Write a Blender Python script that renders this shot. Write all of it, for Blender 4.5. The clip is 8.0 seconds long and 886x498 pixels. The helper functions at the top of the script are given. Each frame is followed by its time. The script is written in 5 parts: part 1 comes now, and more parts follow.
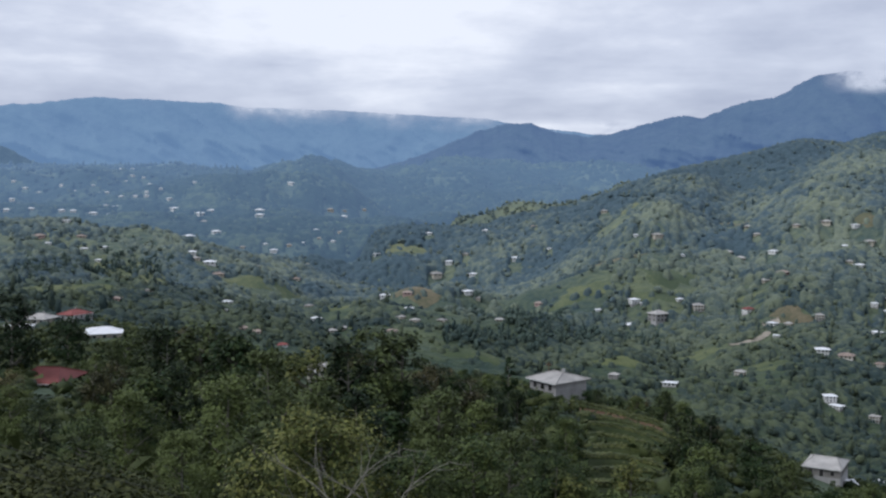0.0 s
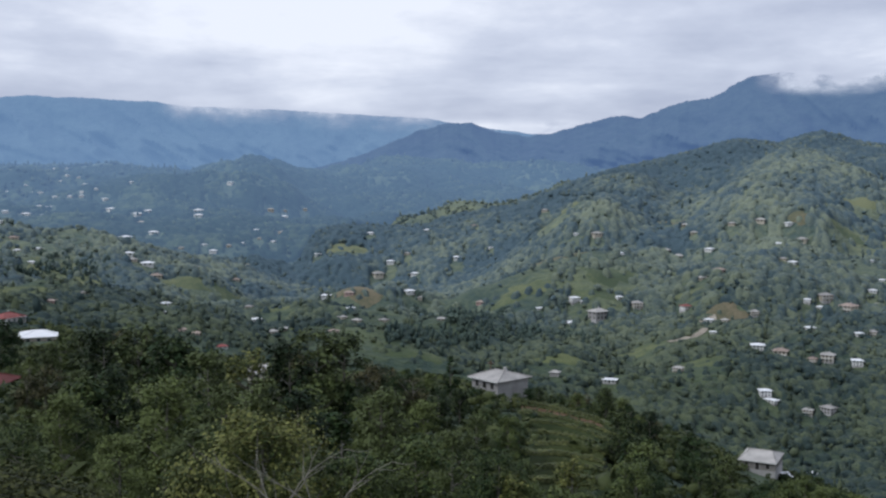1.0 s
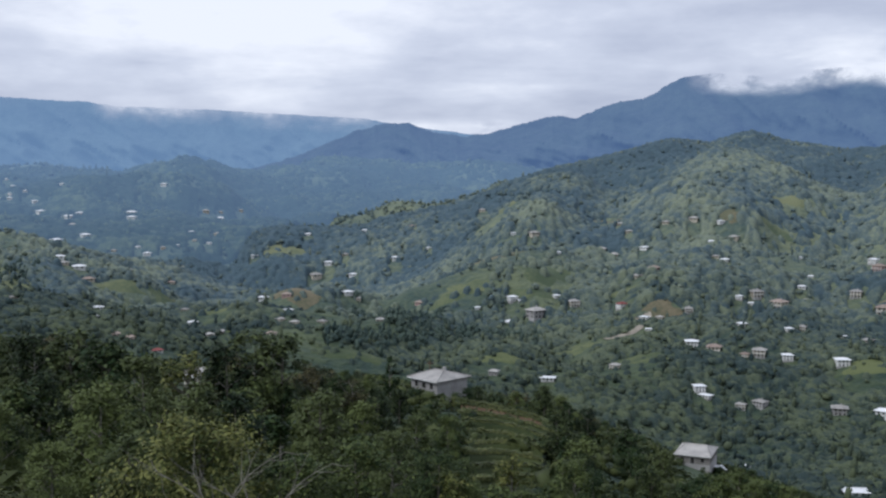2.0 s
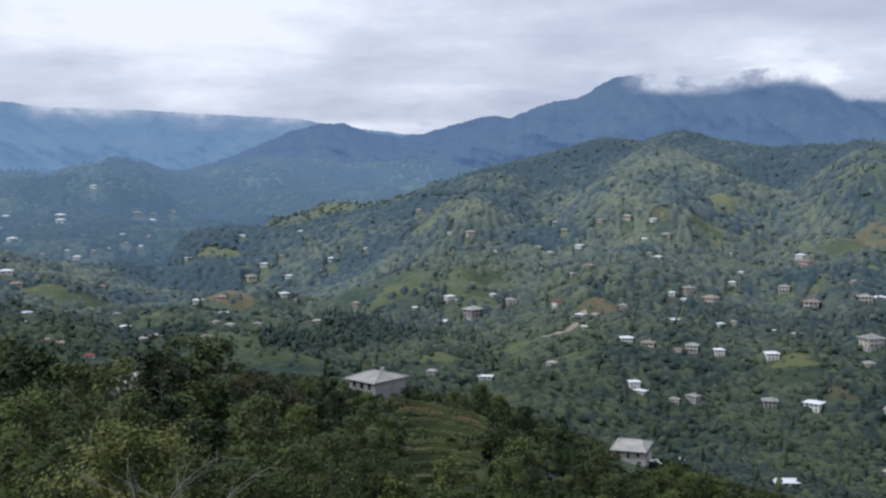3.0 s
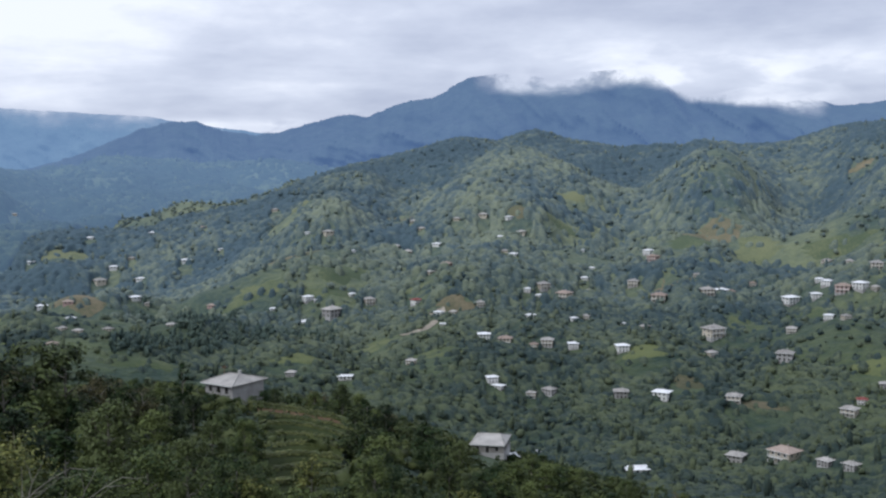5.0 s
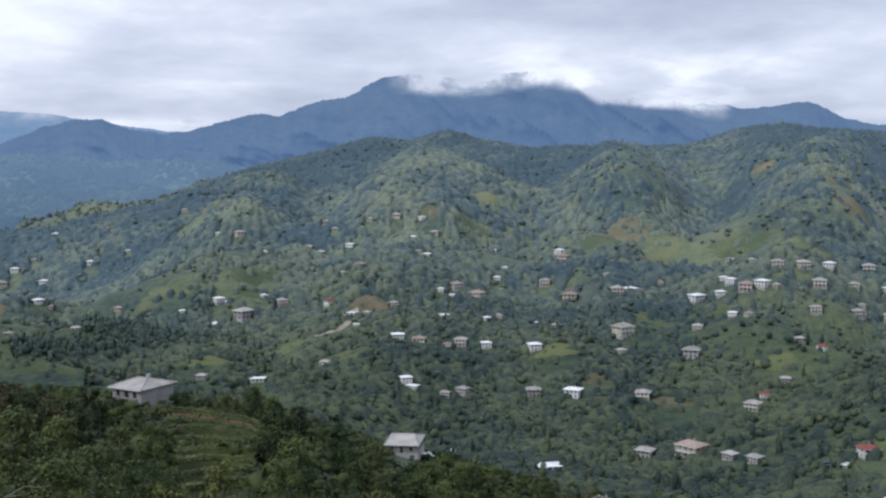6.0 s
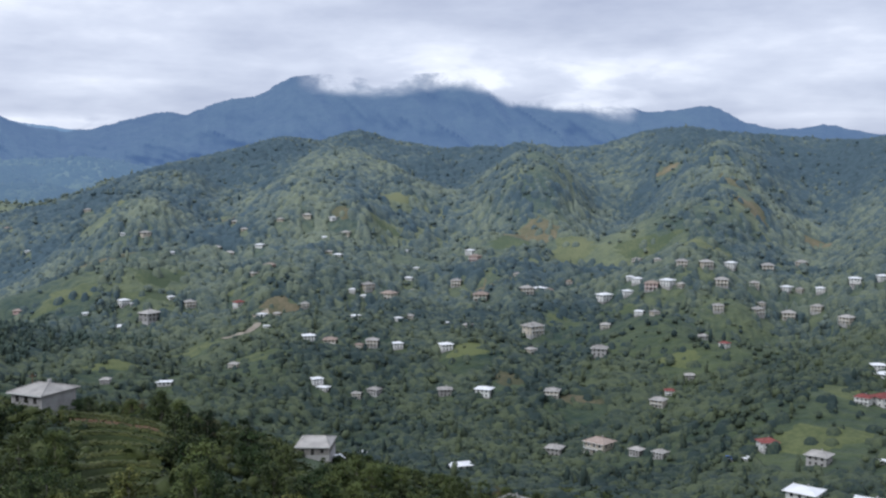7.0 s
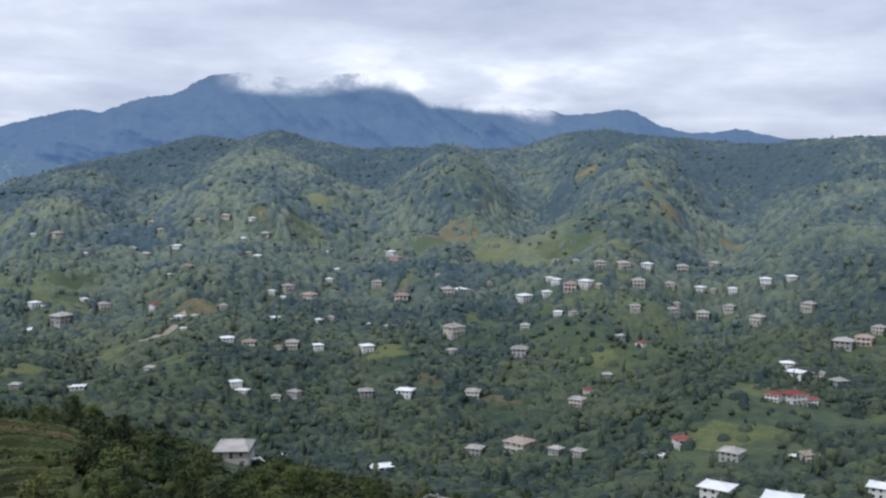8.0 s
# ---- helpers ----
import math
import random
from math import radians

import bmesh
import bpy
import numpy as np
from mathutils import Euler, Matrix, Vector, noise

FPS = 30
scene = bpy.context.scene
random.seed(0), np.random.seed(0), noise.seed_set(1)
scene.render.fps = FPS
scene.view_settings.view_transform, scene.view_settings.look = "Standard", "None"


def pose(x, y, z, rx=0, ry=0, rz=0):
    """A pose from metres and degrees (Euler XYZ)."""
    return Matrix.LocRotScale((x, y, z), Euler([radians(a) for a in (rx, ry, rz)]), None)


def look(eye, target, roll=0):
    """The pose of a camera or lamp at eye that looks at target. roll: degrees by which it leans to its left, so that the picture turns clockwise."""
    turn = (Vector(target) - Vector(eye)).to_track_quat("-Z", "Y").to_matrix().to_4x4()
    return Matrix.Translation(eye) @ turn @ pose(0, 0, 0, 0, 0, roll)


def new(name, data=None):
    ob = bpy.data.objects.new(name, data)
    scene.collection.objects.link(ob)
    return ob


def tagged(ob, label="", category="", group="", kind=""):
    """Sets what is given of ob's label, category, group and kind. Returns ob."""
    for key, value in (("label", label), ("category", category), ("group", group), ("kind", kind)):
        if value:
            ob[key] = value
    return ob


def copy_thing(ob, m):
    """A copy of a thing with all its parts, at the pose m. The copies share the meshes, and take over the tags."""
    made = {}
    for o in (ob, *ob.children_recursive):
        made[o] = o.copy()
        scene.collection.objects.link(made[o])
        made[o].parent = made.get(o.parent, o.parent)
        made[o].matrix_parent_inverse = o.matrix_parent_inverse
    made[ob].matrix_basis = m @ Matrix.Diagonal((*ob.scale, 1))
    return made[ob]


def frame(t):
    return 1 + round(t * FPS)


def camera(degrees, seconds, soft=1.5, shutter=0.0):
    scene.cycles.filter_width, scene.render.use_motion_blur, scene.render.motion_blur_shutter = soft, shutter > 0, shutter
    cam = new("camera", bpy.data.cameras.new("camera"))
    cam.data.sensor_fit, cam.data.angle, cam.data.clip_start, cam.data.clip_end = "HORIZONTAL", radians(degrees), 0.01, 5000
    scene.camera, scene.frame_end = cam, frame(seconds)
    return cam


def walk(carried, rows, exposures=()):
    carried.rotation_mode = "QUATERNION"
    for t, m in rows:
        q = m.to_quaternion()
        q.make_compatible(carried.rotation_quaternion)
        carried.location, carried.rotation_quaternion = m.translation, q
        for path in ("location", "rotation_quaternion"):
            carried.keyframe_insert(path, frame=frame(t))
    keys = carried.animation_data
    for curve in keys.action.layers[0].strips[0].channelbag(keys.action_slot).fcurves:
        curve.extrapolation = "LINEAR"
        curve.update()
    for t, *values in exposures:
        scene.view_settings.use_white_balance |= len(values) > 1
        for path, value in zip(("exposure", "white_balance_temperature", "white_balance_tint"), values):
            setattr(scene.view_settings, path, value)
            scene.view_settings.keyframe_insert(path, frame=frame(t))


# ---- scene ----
cam = camera(47.65, 8.0, soft=2.35)
walk(cam, [
    (0.0, pose(0.3, 0.1, 300, 86.00, -0.00, 0.00)),
    (0.5, pose(0.3, 0.1, 300, 85.98, 0.03, -1.62)),
    (1.0, pose(0.3, 0.1, 300, 85.97, 0.08, -3.35)),
    (1.5, pose(0.3, 0.1, 300, 85.97, 0.16, -5.11)),
    (3.0, pose(0.3, 0.1, 300, 85.94, 0.65, -10.55)),
    (3.5, pose(0.3, 0.1, 300, 85.91, 0.77, -12.40)),
    (4.0, pose(0.3, 0.1, 300, 85.87, 0.83, -14.34)),
    (4.5, pose(0.3, 0.1, 300, 85.82, 0.84, -16.41)),
    (6.0, pose(0.3, 0.1, 300, 85.73, 0.64, -23.60)),
    (6.5, pose(0.3, 0.1, 300, 85.72, 0.50, -26.17)),
    (7.0, pose(0.3, 0.1, 300, 85.72, 0.33, -28.65)),
    (7.5, pose(0.3, 0.1, 300, 85.74, 0.16, -30.97)),
    (8.0, pose(0.3, 0.1, 300, 85.77, -0.04, -33.14)),
], exposures=[(0.0, -0.05, 6000, 10), (4.0, 0.03, 6000, 10), (8.0, 0.13, 6000, 10)])

# ---- sky, sun ----
world = bpy.data.worlds.new("overcast_sky")
scene.world = world
world.use_nodes = True
SUN_ELEVATION, SUN_AZIMUTH = 46.0, 256.0


def build_sky():
    nt = world.node_tree
    nt.nodes.clear()
    n, link = nt.nodes.new, nt.links.new

    def math_node(op, a, b=None, clamp=False):
        m = n("ShaderNodeMath")
        m.operation, m.use_clamp = op, clamp
        for k, v in enumerate((a, b)):
            if v is None:
                continue
            if isinstance(v, (int, float)):
                m.inputs[k].default_value = v
            else:
                link(v, m.inputs[k])
        return m.outputs[0]
    sky = n("ShaderNodeTexSky")
    sky.sky_type, sky.sun_disc = "NISHITA", False
    sky.sun_elevation, sky.sun_rotation = radians(SUN_ELEVATION), radians(SUN_AZIMUTH)
    clear = n("ShaderNodeBackground")
    clear.inputs["Strength"].default_value = 0.1
    link(sky.outputs[0], clear.inputs["Color"])
    coord = n("ShaderNodeTexCoord")
    sep = n("ShaderNodeSeparateXYZ")
    link(coord.outputs["Generated"], sep.inputs[0])
    up = math_node("ADD", math_node("MAXIMUM", sep.outputs[2], 0.0), 0.06)
    plan = n("ShaderNodeCombineXYZ")
    link(math_node("DIVIDE", sep.outputs[0], up), plan.inputs[0])
    link(math_node("DIVIDE", sep.outputs[1], up), plan.inputs[1])
    # long banks of stratus seen at a low angle, and puffs on top of them
    banks = n("ShaderNodeTexNoise")
    banks.inputs["Scale"].default_value, banks.inputs["Detail"].default_value, banks.inputs["Roughness"].default_value = 0.42, 5, 0.5
    banks.inputs["Distortion"].default_value = 0.4
    link(plan.outputs[0], banks.inputs["Vector"])
    squash = n("ShaderNodeMapping")
    squash.inputs["Scale"].default_value = (1, 1, 3.2)
    link(coord.outputs["Generated"], squash.inputs["Vector"])
    puffs = n("ShaderNodeTexNoise")
    puffs.inputs["Scale"].default_value, puffs.inputs["Detail"].default_value, puffs.inputs["Roughness"].default_value = 7.0, 6, 0.55
    link(squash.outputs[0], puffs.inputs["Vector"])
    mixed = math_node("ADD", math_node("MULTIPLY", banks.outputs["Fac"], 0.55), math_node("MULTIPLY", puffs.outputs["Fac"], 0.45))
    # the cloud deck is thinner towards the bright part of the sky
    bright = n("ShaderNodeVectorMath")
    bright.operation = "DOT_PRODUCT"
    bright.inputs[1].default_value = Vector((math.sin(radians(-5)), math.cos(radians(-5)), 0.2)).normalized()
    link(coord.outputs["Generated"], bright.inputs[0])
    glow = math_node("POWER", math_node("MAXIMUM", bright.outputs["Value"], 0.0), 45.0)
    second = n("ShaderNodeVectorMath")
    second.operation = "DOT_PRODUCT"
    second.inputs[1].default_value = Vector((math.sin(radians(44)), math.cos(radians(44)), 0.1)).normalized()
    link(coord.outputs["Generated"], second.inputs[0])
    glow = math_node("ADD", glow, math_node("MULTIPLY", math_node("POWER", math_node("MAXIMUM", second.outputs["Value"], 0.0), 110.0), 0.15))
    third = n("ShaderNodeVectorMath")
    third.operation = "DOT_PRODUCT"
    third.inputs[1].default_value = Vector((math.sin(radians(33)), math.cos(radians(33)), 0.085)).normalized()
    link(coord.outputs["Generated"], third.inputs[0])
    glow = math_node("ADD", glow, math_node("MULTIPLY", math_node("POWER", math_node("MAXIMUM", third.outputs["Value"], 0.0), 400.0), 0.08))
    height = math_node("MULTIPLY", math_node("SUBTRACT", sep.outputs[2], 0.055), 1.2)
    level = math_node("ADD", math_node("ADD", mixed, math_node("MULTIPLY", glow, 0.16)), math_node("MINIMUM", height, 0.1))
    # bright heaps of cloud spilling over the summits
    bearing = math_node("ARCTAN2", sep.outputs[0], sep.outputs[1])

    def between(value, lo, hi):
        m = n("ShaderNodeMapRange")
        m.interpolation_type = "SMOOTHSTEP"
        m.inputs["From Min"].default_value, m.inputs["From Max"].default_value = lo, hi
        link(value, m.inputs["Value"])
        return m.outputs["Result"]
    heaps = n("ShaderNodeTexNoise")
    heaps.inputs["Scale"].default_value, heaps.inputs["Detail"].default_value, heaps.inputs["Roughness"].default_value = 16.0, 6, 0.55
    heaps.inputs["Distortion"].default_value = 0.6
    link(squash.outputs[0], heaps.inputs["Vector"])
    span = math_node("MULTIPLY", between(bearing, radians(17), radians(26)), between(bearing, radians(46), radians(36)))
    span = math_node("MULTIPLY", span, math_node("MULTIPLY", between(sep.outputs[2], 0.03, 0.07), between(sep.outputs[2], 0.135, 0.085)))
    level = math_node("ADD", level, math_node("MULTIPLY", math_node("MULTIPLY", span, between(heaps.outputs["Fac"], 0.36, 0.66)), 0.11))
    # low grey stratus over the far range, and a clear gap above the saddle
    low = math_node("MULTIPLY", between(sep.outputs[2], 0.125, 0.08), between(bearing, radians(14), radians(-2)))
    level = math_node("SUBTRACT", level, math_node("MULTIPLY", low, 0.05))
    gap = math_node("MULTIPLY", between(bearing, radians(2), radians(6)), between(bearing, radians(13), radians(8)))
    gap = math_node("MULTIPLY", gap, between(sep.outputs[2], 0.062, 0.05))
    level = math_node("ADD", level, math_node("MULTIPLY", math_node("MULTIPLY", gap, between(heaps.outputs["Fac"], 0.3, 0.55)), 0.2))
    # a grey sheet higher up on that side
    sheet_side = math_node("MULTIPLY", between(bearing, radians(12), radians(34)), between(sep.outputs[2], 0.09, 0.16))
    level = math_node("SUBTRACT", level, math_node("MULTIPLY", sheet_side, 0.045))
    ramp = n("ShaderNodeValToRGB")
    e = ramp.color_ramp.elements
    e[0].position, e[0].color = 0.36, (0.40, 0.43, 0.55, 1)
    e[1].position, e[1].color = 0.72, (0.96, 0.96, 1.0, 1)
    mid = e.new(0.5)
    mid.color = (0.56, 0.585, 0.685, 1)
    mid = e.new(0.61)
    mid.color = (0.71, 0.73, 0.815, 1)
    link(level, ramp.inputs["Fac"])
    deck = n("ShaderNodeBackground")
    deck.inputs["Strength"].default_value = 1.0
    link(ramp.outputs["Color"], deck.inputs["Color"])
    mix = n("ShaderNodeMixShader")
    mix.inputs["Fac"].default_value = 0.93
    link(clear.outputs[0], mix.inputs[1])
    link(deck.outputs[0], mix.inputs[2])
    out = n("ShaderNodeOutputWorld")
    link(mix.outputs[0], out.inputs["Surface"])


build_sky()
sun = new("sun", bpy.data.lights.new("sun", "SUN"))
sun.data.energy, sun.data.angle, sun.data.color = 1.6, radians(22), (1.0, 0.98, 0.94)
sun.matrix_world = look((0, 0, 0), (-math.sin(radians(SUN_AZIMUTH)) * math.cos(radians(SUN_ELEVATION)),
                                    -math.cos(radians(SUN_AZIMUTH)) * math.cos(radians(SUN_ELEVATION)), -math.sin(radians(SUN_ELEVATION))))


# ---- materials ----
def material(name):
    mat = bpy.data.materials.new(name)
    mat.use_nodes = True
    nt = mat.node_tree
    return mat, nt, nt.nodes["Principled BSDF"]


def patchy(name, dark, light, scale, rough=0.8, fine=6.0, bump=0.0, per="none", spread=0.5, spec=0.2, sheen=None, contrast=0.9, grain=0.45):
    """A surface that varies between two colours at two scales, and from piece to piece."""
    mat, nt, p = material(name)
    n, link = nt.nodes.new, nt.links.new
    geo = n("ShaderNodeNewGeometry")
    a = n("ShaderNodeTexNoise")
    a.inputs["Scale"].default_value, a.inputs["Detail"].default_value = scale, 4
    link(geo.outputs["Position"], a.inputs["Vector"])
    b = n("ShaderNodeTexNoise")
    b.inputs["Scale"].default_value, b.inputs["Detail"].default_value = scale * fine, 3
    link(geo.outputs["Position"], b.inputs["Vector"])
    add = n("ShaderNodeMath")
    add.operation = "MULTIPLY_ADD"
    add.inputs[1].default_value = grain
    link(b.outputs["Fac"], add.inputs[0])
    base = n("ShaderNodeMath")
    base.operation = "MULTIPLY_ADD"
    base.inputs[1].default_value = contrast
    base.inputs[2].default_value = 0.475 - contrast / 2 - grain / 2
    link(a.outputs["Fac"], base.inputs[0])
    link(base.outputs[0], add.inputs[2])
    fac = add.outputs[0]
    if per != "none":
        if per == "tone":
            tone = n("ShaderNodeAttribute")
            tone.attribute_name = "tone"
            rnd = tone.outputs["Fac"]
        elif per in ("island", "both"):
            rnd = geo.outputs["Random Per Island"]
        else:
            rnd = n("ShaderNodeObjectInfo").outputs["Random"]
        if per == "both":
            half_sum = n("ShaderNodeMath")
            half_sum.operation = "MULTIPLY_ADD"
            half_sum.inputs[1].default_value = 1.7
            link(n("ShaderNodeObjectInfo").outputs["Random"], half_sum.inputs[0])
            shifted = n("ShaderNodeMath")
            shifted.inputs[1].default_value = -0.85
            link(rnd, shifted.inputs[0])
            link(shifted.outputs[0], half_sum.inputs[2])
            rnd = half_sum.outputs[0]
        m = n("ShaderNodeMath")
        m.operation = "MULTIPLY_ADD"
        m.inputs[1].default_value, m.inputs[2].default_value = spread, -spread / 2
        link(rnd, m.inputs[0])
        s = n("ShaderNodeMath")
        link(fac, s.inputs[0])
        link(m.outputs[0], s.inputs[1])
        fac = s.outputs[0]
    ramp = n("ShaderNodeValToRGB")
    ramp.color_ramp.elements[0].position, ramp.color_ramp.elements[0].color = 0.2, (*dark, 1)
    ramp.color_ramp.elements[1].position, ramp.color_ramp.elements[1].color = 0.8, (*light, 1)
    link(fac, ramp.inputs["Fac"])
    link(ramp.outputs["Color"], p.inputs["Base Color"])
    p.inputs["Roughness"].default_value = rough
    p.inputs["Specular IOR Level"].default_value = spec
    # the blue sheen on ground and woods stands in for air haze
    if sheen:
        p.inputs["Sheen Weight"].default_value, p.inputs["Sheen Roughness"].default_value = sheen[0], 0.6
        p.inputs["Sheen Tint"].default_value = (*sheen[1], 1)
    if bump:
        bm_node = n("ShaderNodeBump")
        bm_node.inputs["Strength"].default_value, bm_node.inputs["Distance"].default_value = bump, 0.6 / scale / fine
        link(b.outputs["Fac"], bm_node.inputs["Height"])
        link(bm_node.outputs["Normal"], p.inputs["Normal"])
    return mat


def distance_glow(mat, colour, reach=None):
    """Paints air haze as emission on far hills and ranges; reach: where it is half and where it is full."""
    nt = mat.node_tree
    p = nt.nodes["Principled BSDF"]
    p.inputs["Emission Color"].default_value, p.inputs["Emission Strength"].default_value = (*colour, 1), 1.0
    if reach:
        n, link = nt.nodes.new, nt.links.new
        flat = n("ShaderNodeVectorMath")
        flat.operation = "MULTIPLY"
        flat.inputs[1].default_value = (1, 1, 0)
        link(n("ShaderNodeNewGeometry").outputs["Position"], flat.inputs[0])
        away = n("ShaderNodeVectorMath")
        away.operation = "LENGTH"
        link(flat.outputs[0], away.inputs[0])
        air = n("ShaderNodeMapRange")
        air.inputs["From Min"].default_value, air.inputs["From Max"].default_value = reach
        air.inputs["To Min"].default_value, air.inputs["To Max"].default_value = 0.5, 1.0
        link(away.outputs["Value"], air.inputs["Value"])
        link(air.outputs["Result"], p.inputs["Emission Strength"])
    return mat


# ground and wood colours are lifted and blued to carry air haze
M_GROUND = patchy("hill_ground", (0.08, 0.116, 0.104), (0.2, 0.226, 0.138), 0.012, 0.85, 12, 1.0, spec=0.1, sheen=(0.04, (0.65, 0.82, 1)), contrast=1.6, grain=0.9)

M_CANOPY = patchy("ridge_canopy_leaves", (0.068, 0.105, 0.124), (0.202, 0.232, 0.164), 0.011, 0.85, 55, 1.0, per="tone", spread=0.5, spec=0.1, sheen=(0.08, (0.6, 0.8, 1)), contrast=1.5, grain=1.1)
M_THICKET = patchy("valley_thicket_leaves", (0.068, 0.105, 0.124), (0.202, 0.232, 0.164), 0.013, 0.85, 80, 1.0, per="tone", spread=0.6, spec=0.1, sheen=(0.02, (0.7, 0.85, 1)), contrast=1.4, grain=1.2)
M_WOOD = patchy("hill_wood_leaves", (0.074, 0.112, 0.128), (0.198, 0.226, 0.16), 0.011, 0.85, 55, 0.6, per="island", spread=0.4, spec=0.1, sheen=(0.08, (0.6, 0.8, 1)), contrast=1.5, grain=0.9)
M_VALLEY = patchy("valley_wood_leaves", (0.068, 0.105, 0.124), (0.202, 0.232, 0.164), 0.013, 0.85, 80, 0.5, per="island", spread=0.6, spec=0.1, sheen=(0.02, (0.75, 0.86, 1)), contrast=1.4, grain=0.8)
M_GROVE = patchy("dark_grove_leaves", (0.034, 0.058, 0.053), (0.09, 0.122, 0.09), 0.02, 0.7, 12, 0.5, per="island", spread=0.4, spec=0.15, sheen=(0.04, (0.55, 0.77, 1)))
# air haze painted as blue emission on the far hills and their woods
FAR_HAZE_GLOW, DISTANT_HAZE_GLOW = (0.098, 0.152, 0.252), (0.106, 0.165, 0.275)
M_FARGROUND = distance_glow(patchy("far_hill_ground", (0.032, 0.056, 0.042), (0.09, 0.115, 0.065), 0.02, 0.9, 8, 0.4, contrast=1.6, grain=0.9), FAR_HAZE_GLOW, (1250, 2300))
M_FARWOOD = distance_glow(patchy("far_wood_leaves", (0.032, 0.052, 0.036), (0.095, 0.125, 0.062), 0.008, 0.8, 8, per="island", contrast=1.8), FAR_HAZE_GLOW, (1250, 2300))
M_FARCANOPY = distance_glow(patchy("far_canopy_leaves", (0.026, 0.046, 0.034), (0.086, 0.112, 0.056), 0.008, 0.85, 40, 0.7, per="tone", spread=0.45, spec=0.1, contrast=1.8, grain=0.5), FAR_HAZE_GLOW, (1250, 2300))
M_DISTANTGROUND = distance_glow(patchy("distant_hill_ground", (0.032, 0.056, 0.042), (0.085, 0.11, 0.065), 0.02, 0.9, 8, 0.4, contrast=1.6, grain=0.9), DISTANT_HAZE_GLOW, (1400, 2700))
M_DISTANTWOOD = distance_glow(patchy("distant_wood_leaves", (0.025, 0.045, 0.035), (0.07, 0.095, 0.06), 0.008, 0.8, 8, per="island", contrast=1.8), DISTANT_HAZE_GLOW, (1400, 2700))
M_SHRUB = patchy("shrub_leaves", (0.015, 0.028, 0.009), (0.07, 0.085, 0.026), 0.05, 0.7, 10, per="island", spread=0.6)
M_BANK = patchy("bank_ferns", (0.012, 0.018, 0.004), (0.07, 0.076, 0.02), 0.3, 0.75, 8, per="island", spread=0.6)
M_LEAF_DARK = patchy("dark_leaves", (0.014, 0.027, 0.01), (0.082, 0.104, 0.036), 0.12, 0.6, 8, per="both", spread=0.7, spec=0.15)
M_LEAF_GREEN = patchy("green_leaves", (0.019, 0.038, 0.012), (0.1, 0.126, 0.038), 0.12, 0.6, 8, per="both", spread=0.7, spec=0.15)
M_LEAF_YELLOW = patchy("yellowing_leaves", (0.036, 0.052, 0.012), (0.2, 0.205, 0.06), 0.5, 0.6, 8, per="island", spread=0.6, spec=0.15)
M_LEAF_BROWN = patchy("russet_leaves", (0.03, 0.032, 0.013), (0.14, 0.122, 0.052), 0.12, 0.65, 8, per="both", spread=0.5, spec=0.15)
M_BARK = patchy("grey_bark", (0.12, 0.108, 0.088), (0.36, 0.34, 0.29), 1.2, 0.9, 9, 0.5)
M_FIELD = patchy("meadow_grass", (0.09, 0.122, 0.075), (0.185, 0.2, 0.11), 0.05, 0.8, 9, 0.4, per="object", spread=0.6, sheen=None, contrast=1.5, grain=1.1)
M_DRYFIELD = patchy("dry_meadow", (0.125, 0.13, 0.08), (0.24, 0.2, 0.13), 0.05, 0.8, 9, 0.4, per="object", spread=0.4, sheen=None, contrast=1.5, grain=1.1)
M_EARTH = patchy("bare_earth", (0.09, 0.055, 0.034), (0.2, 0.13, 0.085), 0.15, 0.95, 8, 0.4)
M_TRACK = patchy("pale_dirt_track", (0.22, 0.19, 0.15), (0.42, 0.38, 0.31), 0.15, 0.95, 8, 0.3)
M_TEA = patchy("tea_bush_leaves", (0.036, 0.053, 0.015), (0.14, 0.15, 0.046), 0.2, 0.65, 8, per="island", spread=0.5)
M_WALL_WHITE = patchy("white_plaster", (0.62, 0.62, 0.60), (0.82, 0.81, 0.78), 0.5, 0.85, 8, 0.2, per="object", spread=0.3)
M_WALL_CREAM = patchy("cream_plaster", (0.40, 0.36, 0.29), (0.62, 0.56, 0.46), 0.5, 0.85, 8, 0.2, per="object", spread=0.3)
M_WALL_GREY = patchy("bare_concrete_block", (0.26, 0.25, 0.24), (0.46, 0.45, 0.44), 0.5, 0.9, 8, 0.3, per="object", spread=0.3)
M_WALL_BLOCK = patchy("dark_concrete_block", (0.17, 0.16, 0.15), (0.33, 0.31, 0.29), 0.5, 0.9, 8, 0.3)
M_WALL_PINK = patchy("pink_plaster", (0.45, 0.30, 0.27), (0.62, 0.46, 0.42), 0.5, 0.85, 8, 0.2)
M_ROOF_GREY = patchy("weathered_sheet_roof", (0.22, 0.21, 0.195), (0.5, 0.475, 0.44), 0.4, 0.6, 9, 0.2, per="object", spread=0.35, spec=0.4)
M_ROOF_WHITE = patchy("bright_zinc_roof", (0.76, 0.77, 0.78), (0.9, 0.9, 0.9), 0.4, 0.4, 9, 0.1, per="object", spread=0.3, spec=0.5)
M_ROOF_RED = patchy("red_sheet_roof", (0.15, 0.042, 0.036), (0.28, 0.09, 0.08), 0.4, 0.6, 9, 0.2, per="object", spread=0.4)
M_ROOF_RUST = patchy("rust_brown_roof", (0.22, 0.17, 0.14), (0.42, 0.34, 0.29), 0.4, 0.75, 9, 0.2, per="object", spread=0.4)
# panels instead of window holes; the shade of the rooms is their colour
M_DARK_PANEL = patchy("dark_opening_panel", (0.02, 0.02, 0.02), (0.05, 0.048, 0.045), 0.6, 0.9)
